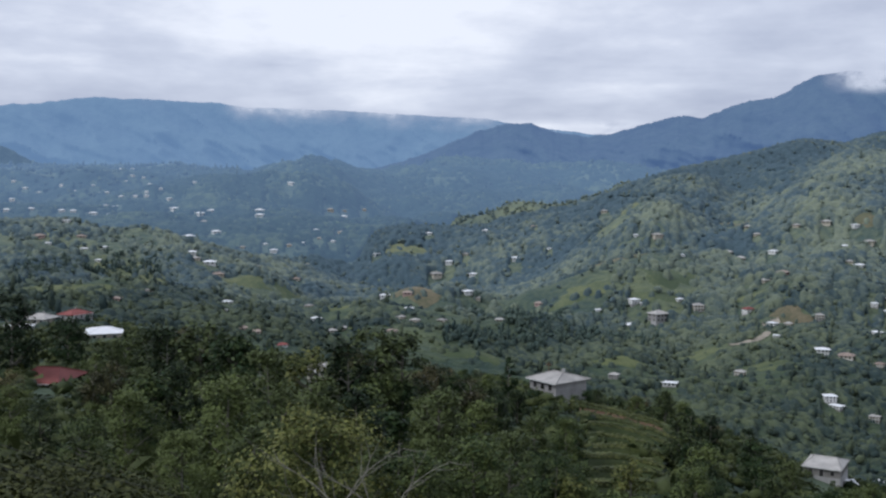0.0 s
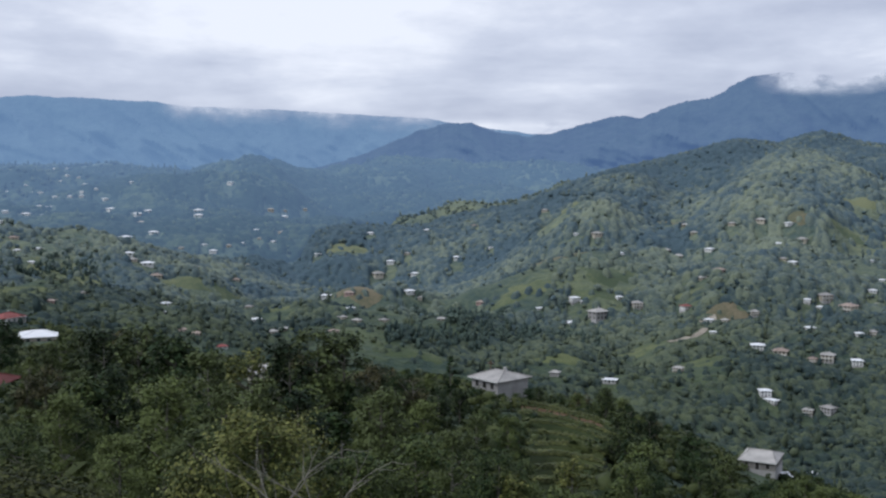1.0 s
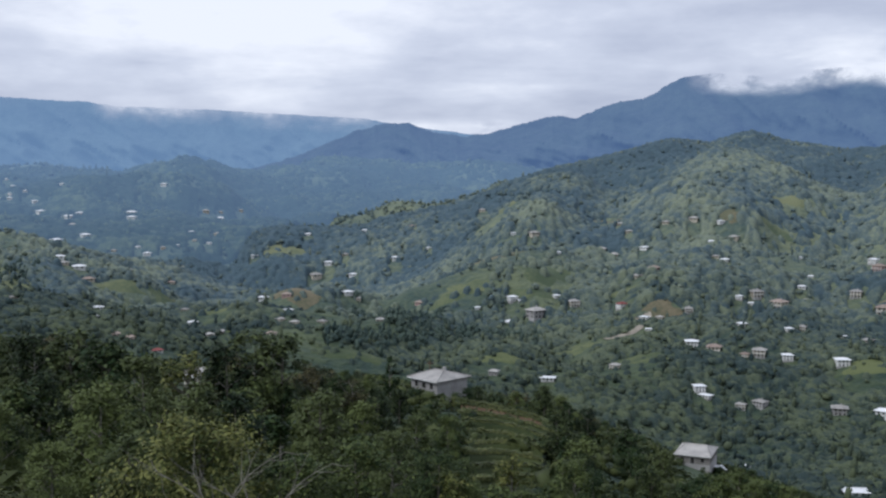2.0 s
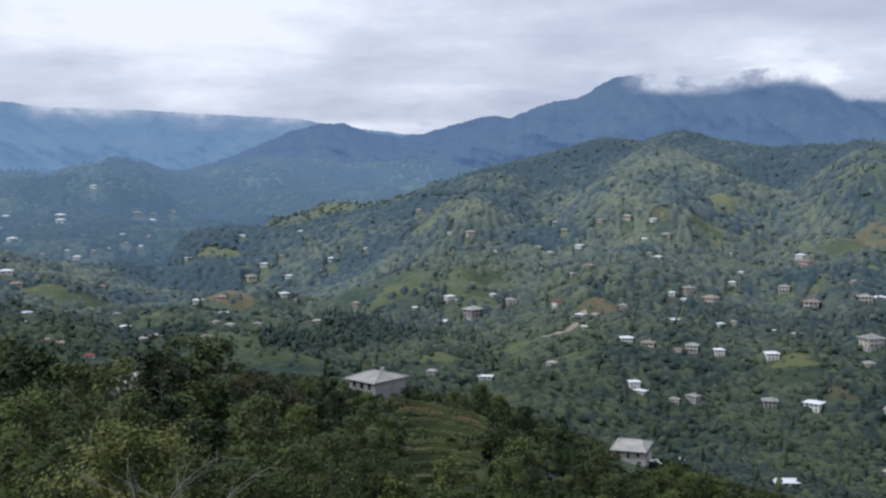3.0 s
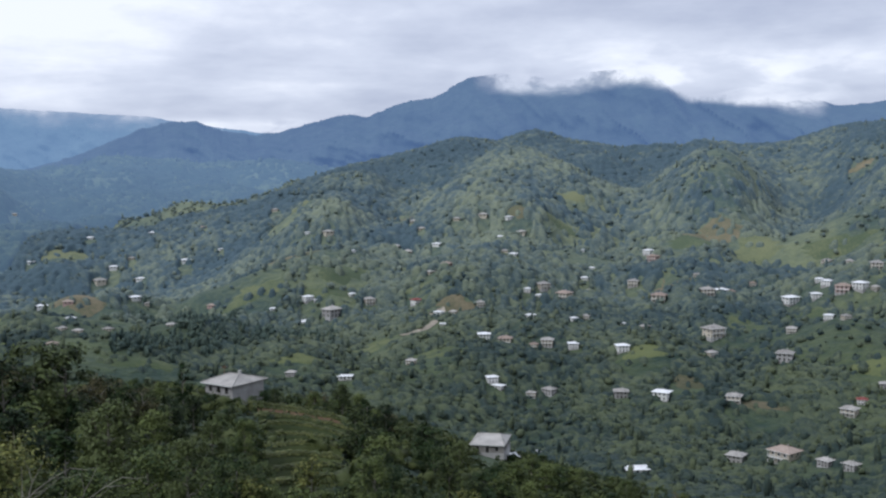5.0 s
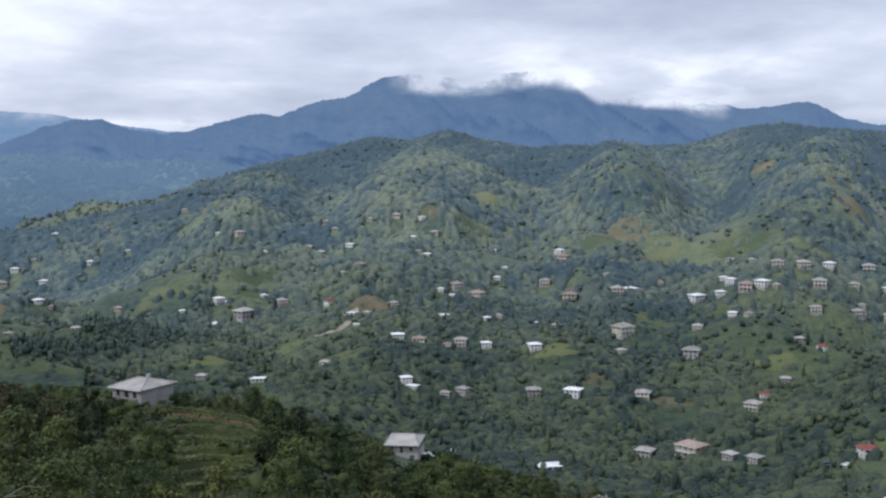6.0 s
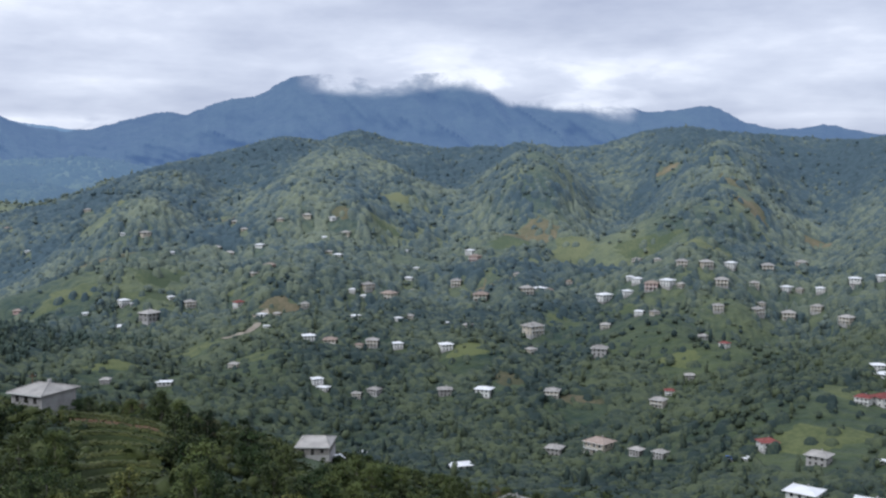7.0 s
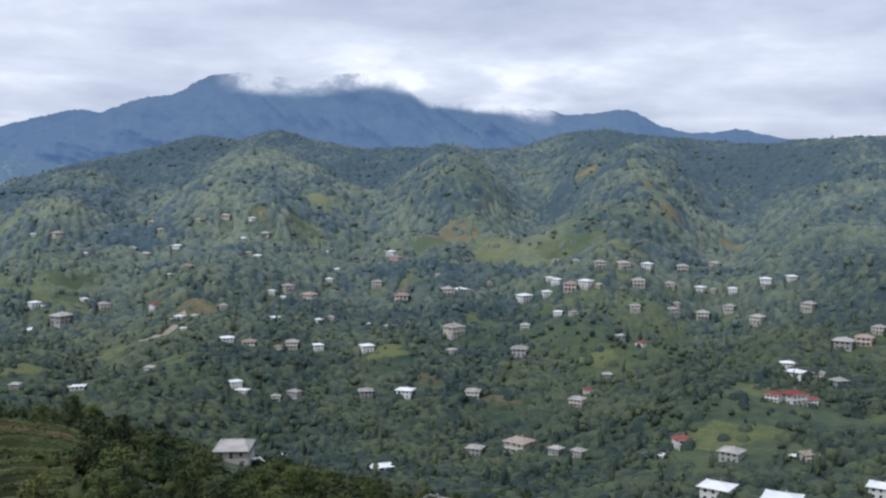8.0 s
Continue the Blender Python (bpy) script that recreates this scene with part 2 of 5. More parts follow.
M_PANE = patchy("window_glass", (0.03, 0.035, 0.04), (0.06, 0.065, 0.075), 0.6, 0.08, spec=0.6)
M_FRAME = patchy("painted_frame", (0.55, 0.55, 0.53), (0.72, 0.72, 0.70), 1.0, 0.6)
M_TIMBER = patchy("brown_timber", (0.10, 0.06, 0.035), (0.22, 0.14, 0.085), 0.8, 0.8, 8, 0.3)
M_CABLE = patchy("grey_cable", (0.03, 0.03, 0.03), (0.07, 0.07, 0.068), 2.0, 0.6)
M_BLUE = patchy("blue_tarpaulin", (0.05, 0.12, 0.35), (0.1, 0.2, 0.5), 1.0, 0.5)


def haze_by_distance(mat, dark, light, low=450, high=1000):
    """Paints air haze into the base colour: paler with distance from the viewpoint."""
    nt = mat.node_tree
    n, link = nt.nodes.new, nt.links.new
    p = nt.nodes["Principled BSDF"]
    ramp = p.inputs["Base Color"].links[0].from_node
    near_tint = n("ShaderNodeValToRGB")
    near_tint.color_ramp.elements[0].position, near_tint.color_ramp.elements[0].color = 0.2, (*dark, 1)
    near_tint.color_ramp.elements[1].position, near_tint.color_ramp.elements[1].color = 0.8, (*light, 1)
    link(ramp.inputs["Fac"].links[0].from_socket, near_tint.inputs["Fac"])
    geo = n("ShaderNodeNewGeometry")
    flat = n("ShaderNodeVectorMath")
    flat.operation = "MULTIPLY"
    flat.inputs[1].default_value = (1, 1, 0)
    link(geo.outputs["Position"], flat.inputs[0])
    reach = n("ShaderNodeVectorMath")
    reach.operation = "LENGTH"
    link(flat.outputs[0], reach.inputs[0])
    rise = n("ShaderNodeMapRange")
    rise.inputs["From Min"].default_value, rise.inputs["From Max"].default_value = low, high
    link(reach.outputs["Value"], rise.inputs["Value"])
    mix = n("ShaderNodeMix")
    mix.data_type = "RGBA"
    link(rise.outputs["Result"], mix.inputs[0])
    link(near_tint.outputs["Color"], mix.inputs[6])
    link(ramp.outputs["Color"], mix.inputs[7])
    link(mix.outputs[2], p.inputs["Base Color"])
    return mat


# nearer tones of each surface, with less haze in their colour
haze_by_distance(M_CANOPY, (0.032, 0.05, 0.047), (0.096, 0.117, 0.066), 560, 1180)
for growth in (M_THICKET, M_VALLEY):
    haze_by_distance(growth, (0.032, 0.05, 0.046), (0.095, 0.116, 0.064), 560, 1180)
haze_by_distance(M_FIELD, (0.055, 0.078, 0.036), (0.125, 0.145, 0.062), 650, 1150)
haze_by_distance(M_DRYFIELD, (0.075, 0.08, 0.045), (0.165, 0.14, 0.088), 650, 1150)
haze_by_distance(M_GROUND, (0.033, 0.054, 0.038), (0.096, 0.12, 0.058), 650, 1150)


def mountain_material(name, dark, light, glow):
    """Forest with air haze painted on as emission, turning clear upwards as cloud where the veil says so."""
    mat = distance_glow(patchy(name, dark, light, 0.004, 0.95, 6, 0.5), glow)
    nt = mat.node_tree
    n, link = nt.nodes.new, nt.links.new
    p = nt.nodes["Principled BSDF"]
    veil = n("ShaderNodeAttribute")
    veil.attribute_name = "veil"
    geo = n("ShaderNodeNewGeometry")
    wisps = n("ShaderNodeTexNoise")
    wisps.inputs["Scale"].default_value, wisps.inputs["Detail"].default_value, wisps.inputs["Roughness"].default_value = 0.006, 6, 0.6
    link(geo.outputs["Position"], wisps.inputs["Vector"])
    shift = n("ShaderNodeMath")
    shift.operation = "MULTIPLY_ADD"
    shift.inputs[1].default_value, shift.inputs[2].default_value = 2.4, -1.2
    link(wisps.outputs["Fac"], shift.inputs[0])
    cover = n("ShaderNodeMath")
    cover.operation = "MULTIPLY"
    link(veil.outputs["Fac"], cover.inputs[1])
    plus = n("ShaderNodeMath")
    plus.inputs[1].default_value = 1.0
    link(shift.outputs[0], plus.inputs[0])
    link(plus.outputs[0], cover.inputs[0])
    ramp = n("ShaderNodeMapRange")
    ramp.interpolation_type = "SMOOTHSTEP"
    ramp.inputs["From Min"].default_value, ramp.inputs["From Max"].default_value = 0.12, 0.85
    link(cover.outputs[0], ramp.inputs["Value"])
    clear = n("ShaderNodeBsdfTransparent")
    mix = n("ShaderNodeMixShader")
    link(ramp.outputs["Result"], mix.inputs["Fac"])
    link(p.outputs[0], mix.inputs[1])
    link(clear.outputs[0], mix.inputs[2])
    link(mix.outputs[0], nt.nodes["Material Output"].inputs["Surface"])
    return mat


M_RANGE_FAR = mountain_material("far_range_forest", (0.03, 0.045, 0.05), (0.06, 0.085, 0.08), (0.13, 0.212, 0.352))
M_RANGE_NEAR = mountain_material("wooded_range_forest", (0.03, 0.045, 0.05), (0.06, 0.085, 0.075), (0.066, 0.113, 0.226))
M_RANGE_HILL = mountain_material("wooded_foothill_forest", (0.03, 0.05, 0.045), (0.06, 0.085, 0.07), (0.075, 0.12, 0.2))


# ---- mesh helpers ----
def mesh_from(name, verts, faces, mat, smooth=False):
    """A mesh from arrays: verts n x 3, faces m x k of one size k."""
    verts, faces = np.asarray(verts, np.float32), np.asarray(faces, np.int32)
    k = faces.shape[1]
    me = bpy.data.meshes.new(name)
    me.vertices.add(len(verts))
    me.vertices.foreach_set("co", verts.ravel())
    me.loops.add(faces.size)
    me.loops.foreach_set("vertex_index", faces.ravel())
    me.polygons.add(len(faces))
    me.polygons.foreach_set("loop_start", np.arange(0, faces.size, k, dtype=np.int32))
    if smooth:
        me.polygons.foreach_set("use_smooth", np.ones(len(faces), bool))
    me.materials.append(mat)
    me.update(calc_edges=True)
    me.validate()
    return me


def part(name, bm, mat, parent, label=""):
    me = bpy.data.meshes.new(name)
    bm.to_mesh(me)
    bm.free()
    me.materials.append(mat)
    ob = new(name, me)
    ob.parent = parent
    if label:
        tagged(ob, label)
    return ob


def mesh_part(name, me, parent, label=""):
    ob = new(name, me)
    ob.parent = parent
    if label:
        tagged(ob, label)
    return ob


def box(bm, x0, y0, z0, x1, y1, z1, bevel=0.0):
    vs = [bm.verts.new((x, y, z)) for z in (z0, z1) for x, y in ((x0, y0), (x1, y0), (x1, y1), (x0, y1))]
    for f in ((3, 2, 1, 0), (4, 5, 6, 7), (0, 1, 5, 4), (1, 2, 6, 5), (2, 3, 7, 6), (3, 0, 4, 7)):
        bm.faces.new([vs[i] for i in f])
    if bevel:
        bmesh.ops.bevel(bm, geom=list(bm.edges), offset=bevel, segments=1, affect="EDGES")
    return bm


def tube(points, radii, sides=6):
    """A tapered limb through points."""
    vs, fs = [], []
    for k, p in enumerate(points):
        d = (points[min(k + 1, len(points) - 1)] - points[max(k - 1, 0)])
        d = d / (np.linalg.norm(d) + 1e-9)
        u = np.cross(d, (0.3, 1, 0.1))
        u /= np.linalg.norm(u)
        v = np.cross(d, u)
        for s in range(sides):
            a = 2 * math.pi * s / sides
            vs.append(p + (u * math.cos(a) + v * math.sin(a)) * radii[k])
    for k in range(len(points) - 1):
        for s in range(sides):
            t = (s + 1) % sides
            fs.append((k * sides + s, k * sides + t, (k + 1) * sides + t, (k + 1) * sides + s))
    return np.array(vs), np.array(fs)


# ---- the lie of the land: heights from guide lines round the viewpoint ----
EYE_Z = 300.0
AZ = [-30, -24, -18, -12, -6, 0, 6, 12, 18, 24, 30, 36, 42, 48, 54, 60, 66]
# distance, then the height relative to the eye for each azimuth (degrees east of the y axis)
GUIDES = [
    (3, [-1.8] * 17),
    (12, [-4.6, -4.6, -4.7, -5, -5.5, -6, -6, -6, -6, -6, -6, -6, -6, -6, -6, -6, -5]),
    (26, [-7.5, -7.6, -8.0, -9.8, -11.5, -12.5, -13, -13, -13, -13, -13, -13, -13, -13, -13, -13, -12]),
    (60, [-17, -18.5, -20, -22, -24, -25, -25, -26, -28, -30, -32, -33, -34, -34, -34, -34, -33]),
    (120, [-25, -27, -29, -32, -34, -35, -36, -38, -44, -50, -54, -57, -59, -60, -60, -60, -58]),
    (200, [-34, -35, -37, -41, -44, -46, -46, -50, -58, -67, -75, -81, -83, -83, -83, -82, -80]),
    (260, [-40, -41, -42, -47, -51, -54, -55, -61, -70, -78, -88, -94, -97, -98, -98, -96, -94]),
    (350, [-45, -45, -46, -60, -70, -78, -85, -91, -98, -105, -109, -111, -109, -105, -103, -100, -97]),
    (500, [-64, -66, -72, -86, -100, -110, -118, -122, -125, -130, -130, -130, -126, -118, -106, -98, -92]),
    (700, [-68, -70, -76, -95, -112, -120, -122, -120, -115, -116, -116, -118, -116, -108, -98, -88, -80]),
    (1000, [-76, -76, -82, -105, -122, -130, -120, -105, -95, -90, -86, -84, -82, -78, -70, -60, -50]),
    (1300, [-72, -72, -80, -95, -105, -100, -75, -48, -28, -16, -10, -5, -2, 2, 8, 14, 20]),
]
# the wooded ridge: azimuth, distance, elevation of the crest in degrees
RIDGE = [(-30, 1550, -2.3), (-24, 1550, -2.3), (-16, 1500, -2.4), (-10, 1450, -2.8), (-6, 1400, -3.3), (-1.5, 1400, -3.0), (2.5, 1420, -2.85),
         (7, 1480, -2.2), (10.2, 1530, -0.95), (12.2, 1570, -0.25), (14.7, 1620, 0.55), (17.6, 1680, 1.45), (19.7, 1700, 2.05),
         (21.8, 1700, 1.75), (24, 1720, 2.25), (25.8, 1720, 1.8), (29.6, 1700, 1.15), (33.2, 1650, 1.35), (35.2, 1640, 0.95),
         (37.7, 1620, 1.35), (40.2, 1600, 2.0), (42.3, 1580, 2.25), (44, 1580, 1.9), (46.5, 1560, 1.75), (49.5, 1540, 1.55),
         (52.4, 1500, 1.8), (57, 1480, 1.7), (62, 1450, 1.8), (66, 1450, 1.8)]
# the second, lower hills beyond the valley
HILLS = [(-30, 2000, -1.25), (-24, 2000, -1.2), (-19, 2020, -0.95), (-16.5, 2050, -0.6), (-14.6, 2080, -0.2), (-12, 2100, 0.2), (-11, 2100, 0.1),
         (-9.6, 2120, 0.6), (-7.8, 2150, 0.8), (-5.9, 2150, 0.55), (-4.3, 2200, 0.1), (-2.8, 2350, 0.45), (-0.8, 2450, 0.65),
         (1.5, 2500, 0.95), (3.8, 2500, 0.9), (7, 2550, 0.7), (10, 2550, 0.9), (13.3, 2600, 0.4), (20, 2600, 0.2), (66, 2600, 0.2)]
PLAIN = [(-30, 2900, 0.75), (-14, 2900, 0.6), (-10, 2900, 0.0), (0, 3000, -0.3), (66, 3000, -0.6)]


# spurs and ravines: two ends as azimuth and distance, height, width
SPURS = [(55, 690, 46.5, 450, 18, 45), (44.5, 1420, 44.5, 930, 34, 85), (33.2, 1300, 33.6, 950, 24, 75), (48.5, 1250, 47.5, 700, -26, 60),
         (38.3, 1250, 37, 880, -26, 60), (28.5, 1300, 28, 920, -18, 60), (11, 1250, 10, 930, 20, 70), (22, 1400, 21, 1000, 20, 70)]

# folds of the upper ridge, above the houses
UPPER_FOLDS = [(43.2, 1420, 45.4, 1140, 42, 70), (38.2, 1400, 36.6, 1140, -38, 60), (30.2, 1450, 31.6, 1150, -38, 60), (24, 1480, 21.5, 1200, 34, 75),
               (48, 1380, 50.4, 1110, -44, 70), (54, 1330, 55, 1090, 34, 70), (33.6, 1420, 34.2, 1180, 26, 55), (18.2, 1430, 17, 1200, -30, 65), (13.2, 1350, 12.4, 1180, 24, 60)]


def columns(lines, az):
    a = np.array(lines, float)
    return np.interp(az, a[:, 0], a[:, 1]), np.interp(az, a[:, 0], a[:, 2])


def value_noise(x, y, seed):
    xi, yi = np.floor(x), np.floor(y)
    fx, fy = x - xi, y - yi
    fx, fy = fx * fx * (3 - 2 * fx), fy * fy * (3 - 2 * fy)

    def corner(i, j):
        h = np.sin((xi + i) * 127.1 + (yi + j) * 311.7 + seed * 74.7) * 43758.5453
        return h - np.floor(h)
    return (corner(0, 0) * (1 - fx) + corner(1, 0) * fx) * (1 - fy) + (corner(0, 1) * (1 - fx) + corner(1, 1) * fx) * fy


def fbm(x, y, seed, octaves=4):
    total, weight = 0, 0.5
    for k in range(octaves):
        total = total + weight * (value_noise(x * 2 ** k, y * 2 ** k, seed + k) - 0.5)
        weight *= 0.5
    return total


def land(x, y):
    """The ground's height over the plan, for arrays of x and y."""
    x, y = np.atleast_1d(np.asarray(x, float)), np.atleast_1d(np.asarray(y, float))
    r = np.maximum(np.hypot(x, y), 0.5)
    az = np.degrees(np.arctan2(x, y))
    side = np.where(az > 0, np.abs(az - 66), np.abs(az + 30))
    back = np.where((az > 66) | (az < -30), np.clip(np.minimum(side, 120) / 60, 0, 1), 0)
    az = np.clip(np.where(az < -132, 66, az), -30, 66)
    rk, zk = [], []
    for d, heights in GUIDES:
        rk.append(np.full_like(r, d))
        zk.append(np.interp(az, AZ, heights))
    d, e = columns(RIDGE, az)
    crest = d * np.tan(np.radians(e))
    rk.append(d), zk.append(crest)
    d2, e2 = columns(HILLS, az)
    h2 = d2 * np.tan(np.radians(e2))
    rk.append(d * 0.5 + d2 * 0.5), zk.append(np.minimum((crest + h2) / 2, h2 - 10) - 45 * np.clip((az + 8) / 8, 0, 1))
    rk.append(d2), zk.append(h2)
    d3, e3 = columns(PLAIN, az)
    rk.append(d3), zk.append(d3 * np.tan(np.radians(e3)))
    rk.append(np.full_like(r, 3300)), zk.append(d3 * np.tan(np.radians(e3)) - 10)
    rk.append(np.full_like(r, 4950)), zk.append(np.full_like(r, -140.0))
    rk, zk = np.array(rk), np.array(zk)
    dr, s = np.diff(rk, axis=0), np.diff(zk, axis=0) / np.diff(rk, axis=0)
    m = np.zeros_like(zk)
    m[1:-1] = np.where(s[:-1] * s[1:] > 0, 2 * s[:-1] * s[1:] / (s[:-1] + s[1:] + np.where(s[:-1] + s[1:] == 0, 1, 0)), 0)
    m[0], m[-1] = s[0], s[-1]
    k = np.clip((rk < r).sum(axis=0) - 1, 0, len(rk) - 2)
    n = np.arange(len(r))
    t = np.clip((r - rk[k, n]) / dr[k, n], 0, 1)
    h = dr[k, n]
    z = ((1 + 2 * t) * (1 - t) ** 2 * zk[k, n] + t * (1 - t) ** 2 * h * m[k, n]
         + t * t * (3 - 2 * t) * zk[k + 1, n] + t * t * (t - 1) * h * m[k + 1, n])
    # gullies and spurs on the slopes, small humps near by
    fold = np.clip((r - 300) / 500, 0, 1) * np.clip((2900 - r) / 600, 0, 1)
    near_crest = 1 - 0.8 * np.exp(-((r - d) / 110) ** 2)
    gully = np.abs(fbm(x / 230 + 7, y / 230, 3)) * 2
    z = z + fold * near_crest * (fbm(x / 320, y / 320, 11) * 55 + (gully - 0.2) * 75)
    for a0, r0, a1, r1, lift, wide in SPURS:
        p = np.array((r0 * math.sin(math.radians(a0)), r0 * math.cos(math.radians(a0))))
        q = np.array((r1 * math.sin(math.radians(a1)), r1 * math.cos(math.radians(a1)))) - p
        t = np.clip(((x - p[0]) * q[0] + (y - p[1]) * q[1]) / (q @ q), 0, 1)
        d2 = (x - p[0] - t * q[0]) ** 2 + (y - p[1] - t * q[1]) ** 2
        z = z + lift * np.exp(-d2 / wide ** 2)
    for a0, r0, a1, r1, lift, wide in UPPER_FOLDS:
        p = np.array((r0 * math.sin(math.radians(a0)), r0 * math.cos(math.radians(a0))))
        q = np.array((r1 * math.sin(math.radians(a1)), r1 * math.cos(math.radians(a1)))) - p
        t = np.clip(((x - p[0]) * q[0] + (y - p[1]) * q[1]) / (q @ q), 0, 1)
        d2 = (x - p[0] - t * q[0]) ** 2 + (y - p[1] - t * q[1]) ** 2
        z = z + 0.48 * lift * np.exp(-d2 / wide ** 2) * np.clip((d - r) / 300, 0, 1)
    z = z + np.clip(r / 120, 0, 1) * fbm(x / 38, y / 38, 21) * 4
    # behind the viewpoint the hillside climbs
    return EYE_Z + z * (1 - back) + back * np.minimum(r * 0.12, 90)


def spot(az, r):
    """Plan position and ground height at an azimuth and a distance from the viewpoint."""
    x, y = r * math.sin(math.radians(az)), r * math.cos(math.radians(az))
    return x, y, float(land(x, y)[0])


# ---- the ground sheet, the far hills and the ranges ----
SPLIT = 1900.0


def split(az):
    """Where the near ground ends and the hills with painted haze begin: sooner over the open valley."""
    return np.interp(az, [-40, -5, 3, 70], [1250, 1300, SPLIT, SPLIT])



def sheet(az_list, near, far, t_list):
    a, t = np.meshgrid(np.where(np.array(az_list) > 200, 70, az_list), t_list)
    r = near(a) + (far(a) - near(a)) * t
    az = np.radians(np.meshgrid(az_list, t_list)[0])
    x, y = (r * np.sin(az)).ravel(), (r * np.cos(az)).ravel()
    return np.c_[x, y, land(x, y)]


def grid_faces(rows, cols, closed=False):
    i, j = np.meshgrid(np.arange(rows - 1), np.arange(cols if closed else cols - 1), indexing="ij")
    i, j = i.ravel(), j.ravel()
    k = (j + 1) % cols
    return np.c_[i * cols + j, i * cols + k, (i + 1) * cols + k, (i + 1) * cols + j][:, ::-1]


around = np.r_[np.arange(-30, 66, 0.3), np.arange(66, 330, 4.0)]
rings = np.r_[0.02, 0.7, np.geomspace(2.0, 290, 90), np.arange(300, SPLIT, 11.0), SPLIT]
verts = sheet(around, lambda a: 0 * a, split, rings / SPLIT)
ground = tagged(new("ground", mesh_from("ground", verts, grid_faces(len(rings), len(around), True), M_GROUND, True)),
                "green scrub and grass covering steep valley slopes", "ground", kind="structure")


def midway(az):
    return np.interp(az, [-40, -16, -11, 70], [1900, 1950, 2320, 2320])


rings = np.linspace(0, 1, 60)
verts = sheet(around, split, midway, rings)
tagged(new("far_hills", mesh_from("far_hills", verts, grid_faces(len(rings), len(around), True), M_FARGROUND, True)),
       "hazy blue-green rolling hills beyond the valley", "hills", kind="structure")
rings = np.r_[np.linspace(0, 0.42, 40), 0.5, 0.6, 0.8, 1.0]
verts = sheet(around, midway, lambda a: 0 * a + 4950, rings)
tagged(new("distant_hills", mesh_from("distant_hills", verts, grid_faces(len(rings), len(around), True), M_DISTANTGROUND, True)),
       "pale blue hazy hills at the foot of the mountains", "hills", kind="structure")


def mountain(name, label, profile, foot, top, base_el, mat, rough):
    """A range: profile rows are azimuth, elevation of the skyline and whether cloud hides the top."""
    a = np.array(profile, float)
    az = np.arange(a[0, 0], a[-1, 0] + 0.05, 0.1)
    crest = np.interp(az, a[:, 0], a[:, 1])
    cloud = np.interp(az, a[:, 0], a[:, 2])
    crest = crest + (1 - cloud) * (fbm(az * 1.6, az * 0 + foot, 5, 3) * 0.22 + np.maximum(fbm(az * 9, az * 0, 8, 2), 0) * 0.16)
    crest = crest + cloud * 0.55
    rows = 44
    t = np.linspace(0, 1, rows)[:, None]
    bend = np.abs(fbm(az[None] * 0.45 + 3 * t, 2.5 * t + 0 * az[None], 31, 4)) * 2
    dist = foot + (top - foot) * t + rough * (bend - 0.25) * np.sin(t * math.pi)
    el = base_el + (crest[None] - base_el) * t
    x, y = dist * np.sin(np.radians(az))[None], dist * np.cos(np.radians(az))[None]
    z = EYE_Z + dist * np.tan(np.radians(el))
    front = np.stack([x, y, z], -1).reshape(-1, 3)
    veil = np.clip(1 - (crest[None] - el) / 1.4, 0, 1) * cloud[None]
    # the far side falls away again
    rear = np.stack([x[-1] * 1.04, y[-1] * 1.04, z[0] * 0 + EYE_Z - 100], -1)
    me = mesh_from(name, np.r_[front, rear], grid_faces(rows + 1, len(az)), mat, True)
    layer = me.attributes.new("veil", "FLOAT", "POINT")
    layer.data.foreach_set("value", np.r_[veil.ravel(), veil[-1]].astype(np.float32))
    return tagged(new(name, me), label, "mountains", kind="structure")


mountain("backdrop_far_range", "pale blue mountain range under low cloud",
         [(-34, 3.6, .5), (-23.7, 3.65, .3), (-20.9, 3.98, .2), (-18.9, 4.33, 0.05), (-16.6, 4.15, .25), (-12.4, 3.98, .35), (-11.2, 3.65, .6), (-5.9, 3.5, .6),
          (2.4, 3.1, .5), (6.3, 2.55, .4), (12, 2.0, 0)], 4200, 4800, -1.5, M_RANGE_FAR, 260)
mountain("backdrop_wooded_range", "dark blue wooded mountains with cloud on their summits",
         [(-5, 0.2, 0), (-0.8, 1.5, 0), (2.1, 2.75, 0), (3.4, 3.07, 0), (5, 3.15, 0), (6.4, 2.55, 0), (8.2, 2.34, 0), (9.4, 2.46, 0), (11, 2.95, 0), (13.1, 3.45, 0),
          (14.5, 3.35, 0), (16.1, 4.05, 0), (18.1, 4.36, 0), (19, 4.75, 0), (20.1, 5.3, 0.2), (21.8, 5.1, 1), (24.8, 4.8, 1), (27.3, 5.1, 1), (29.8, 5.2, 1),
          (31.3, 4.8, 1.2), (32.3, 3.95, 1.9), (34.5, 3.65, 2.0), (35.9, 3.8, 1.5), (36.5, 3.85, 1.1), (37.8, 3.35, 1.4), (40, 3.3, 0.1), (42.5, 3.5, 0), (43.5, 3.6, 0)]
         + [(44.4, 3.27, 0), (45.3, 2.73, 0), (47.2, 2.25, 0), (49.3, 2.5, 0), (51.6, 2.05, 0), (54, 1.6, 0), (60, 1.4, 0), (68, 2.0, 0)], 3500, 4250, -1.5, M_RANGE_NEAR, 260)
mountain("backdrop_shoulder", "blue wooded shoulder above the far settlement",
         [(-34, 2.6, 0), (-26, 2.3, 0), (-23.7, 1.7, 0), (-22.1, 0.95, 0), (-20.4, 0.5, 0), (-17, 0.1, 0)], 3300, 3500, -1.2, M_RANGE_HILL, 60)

# ---- fields, tracks: sheets that follow the slope ----
CLEAR = []


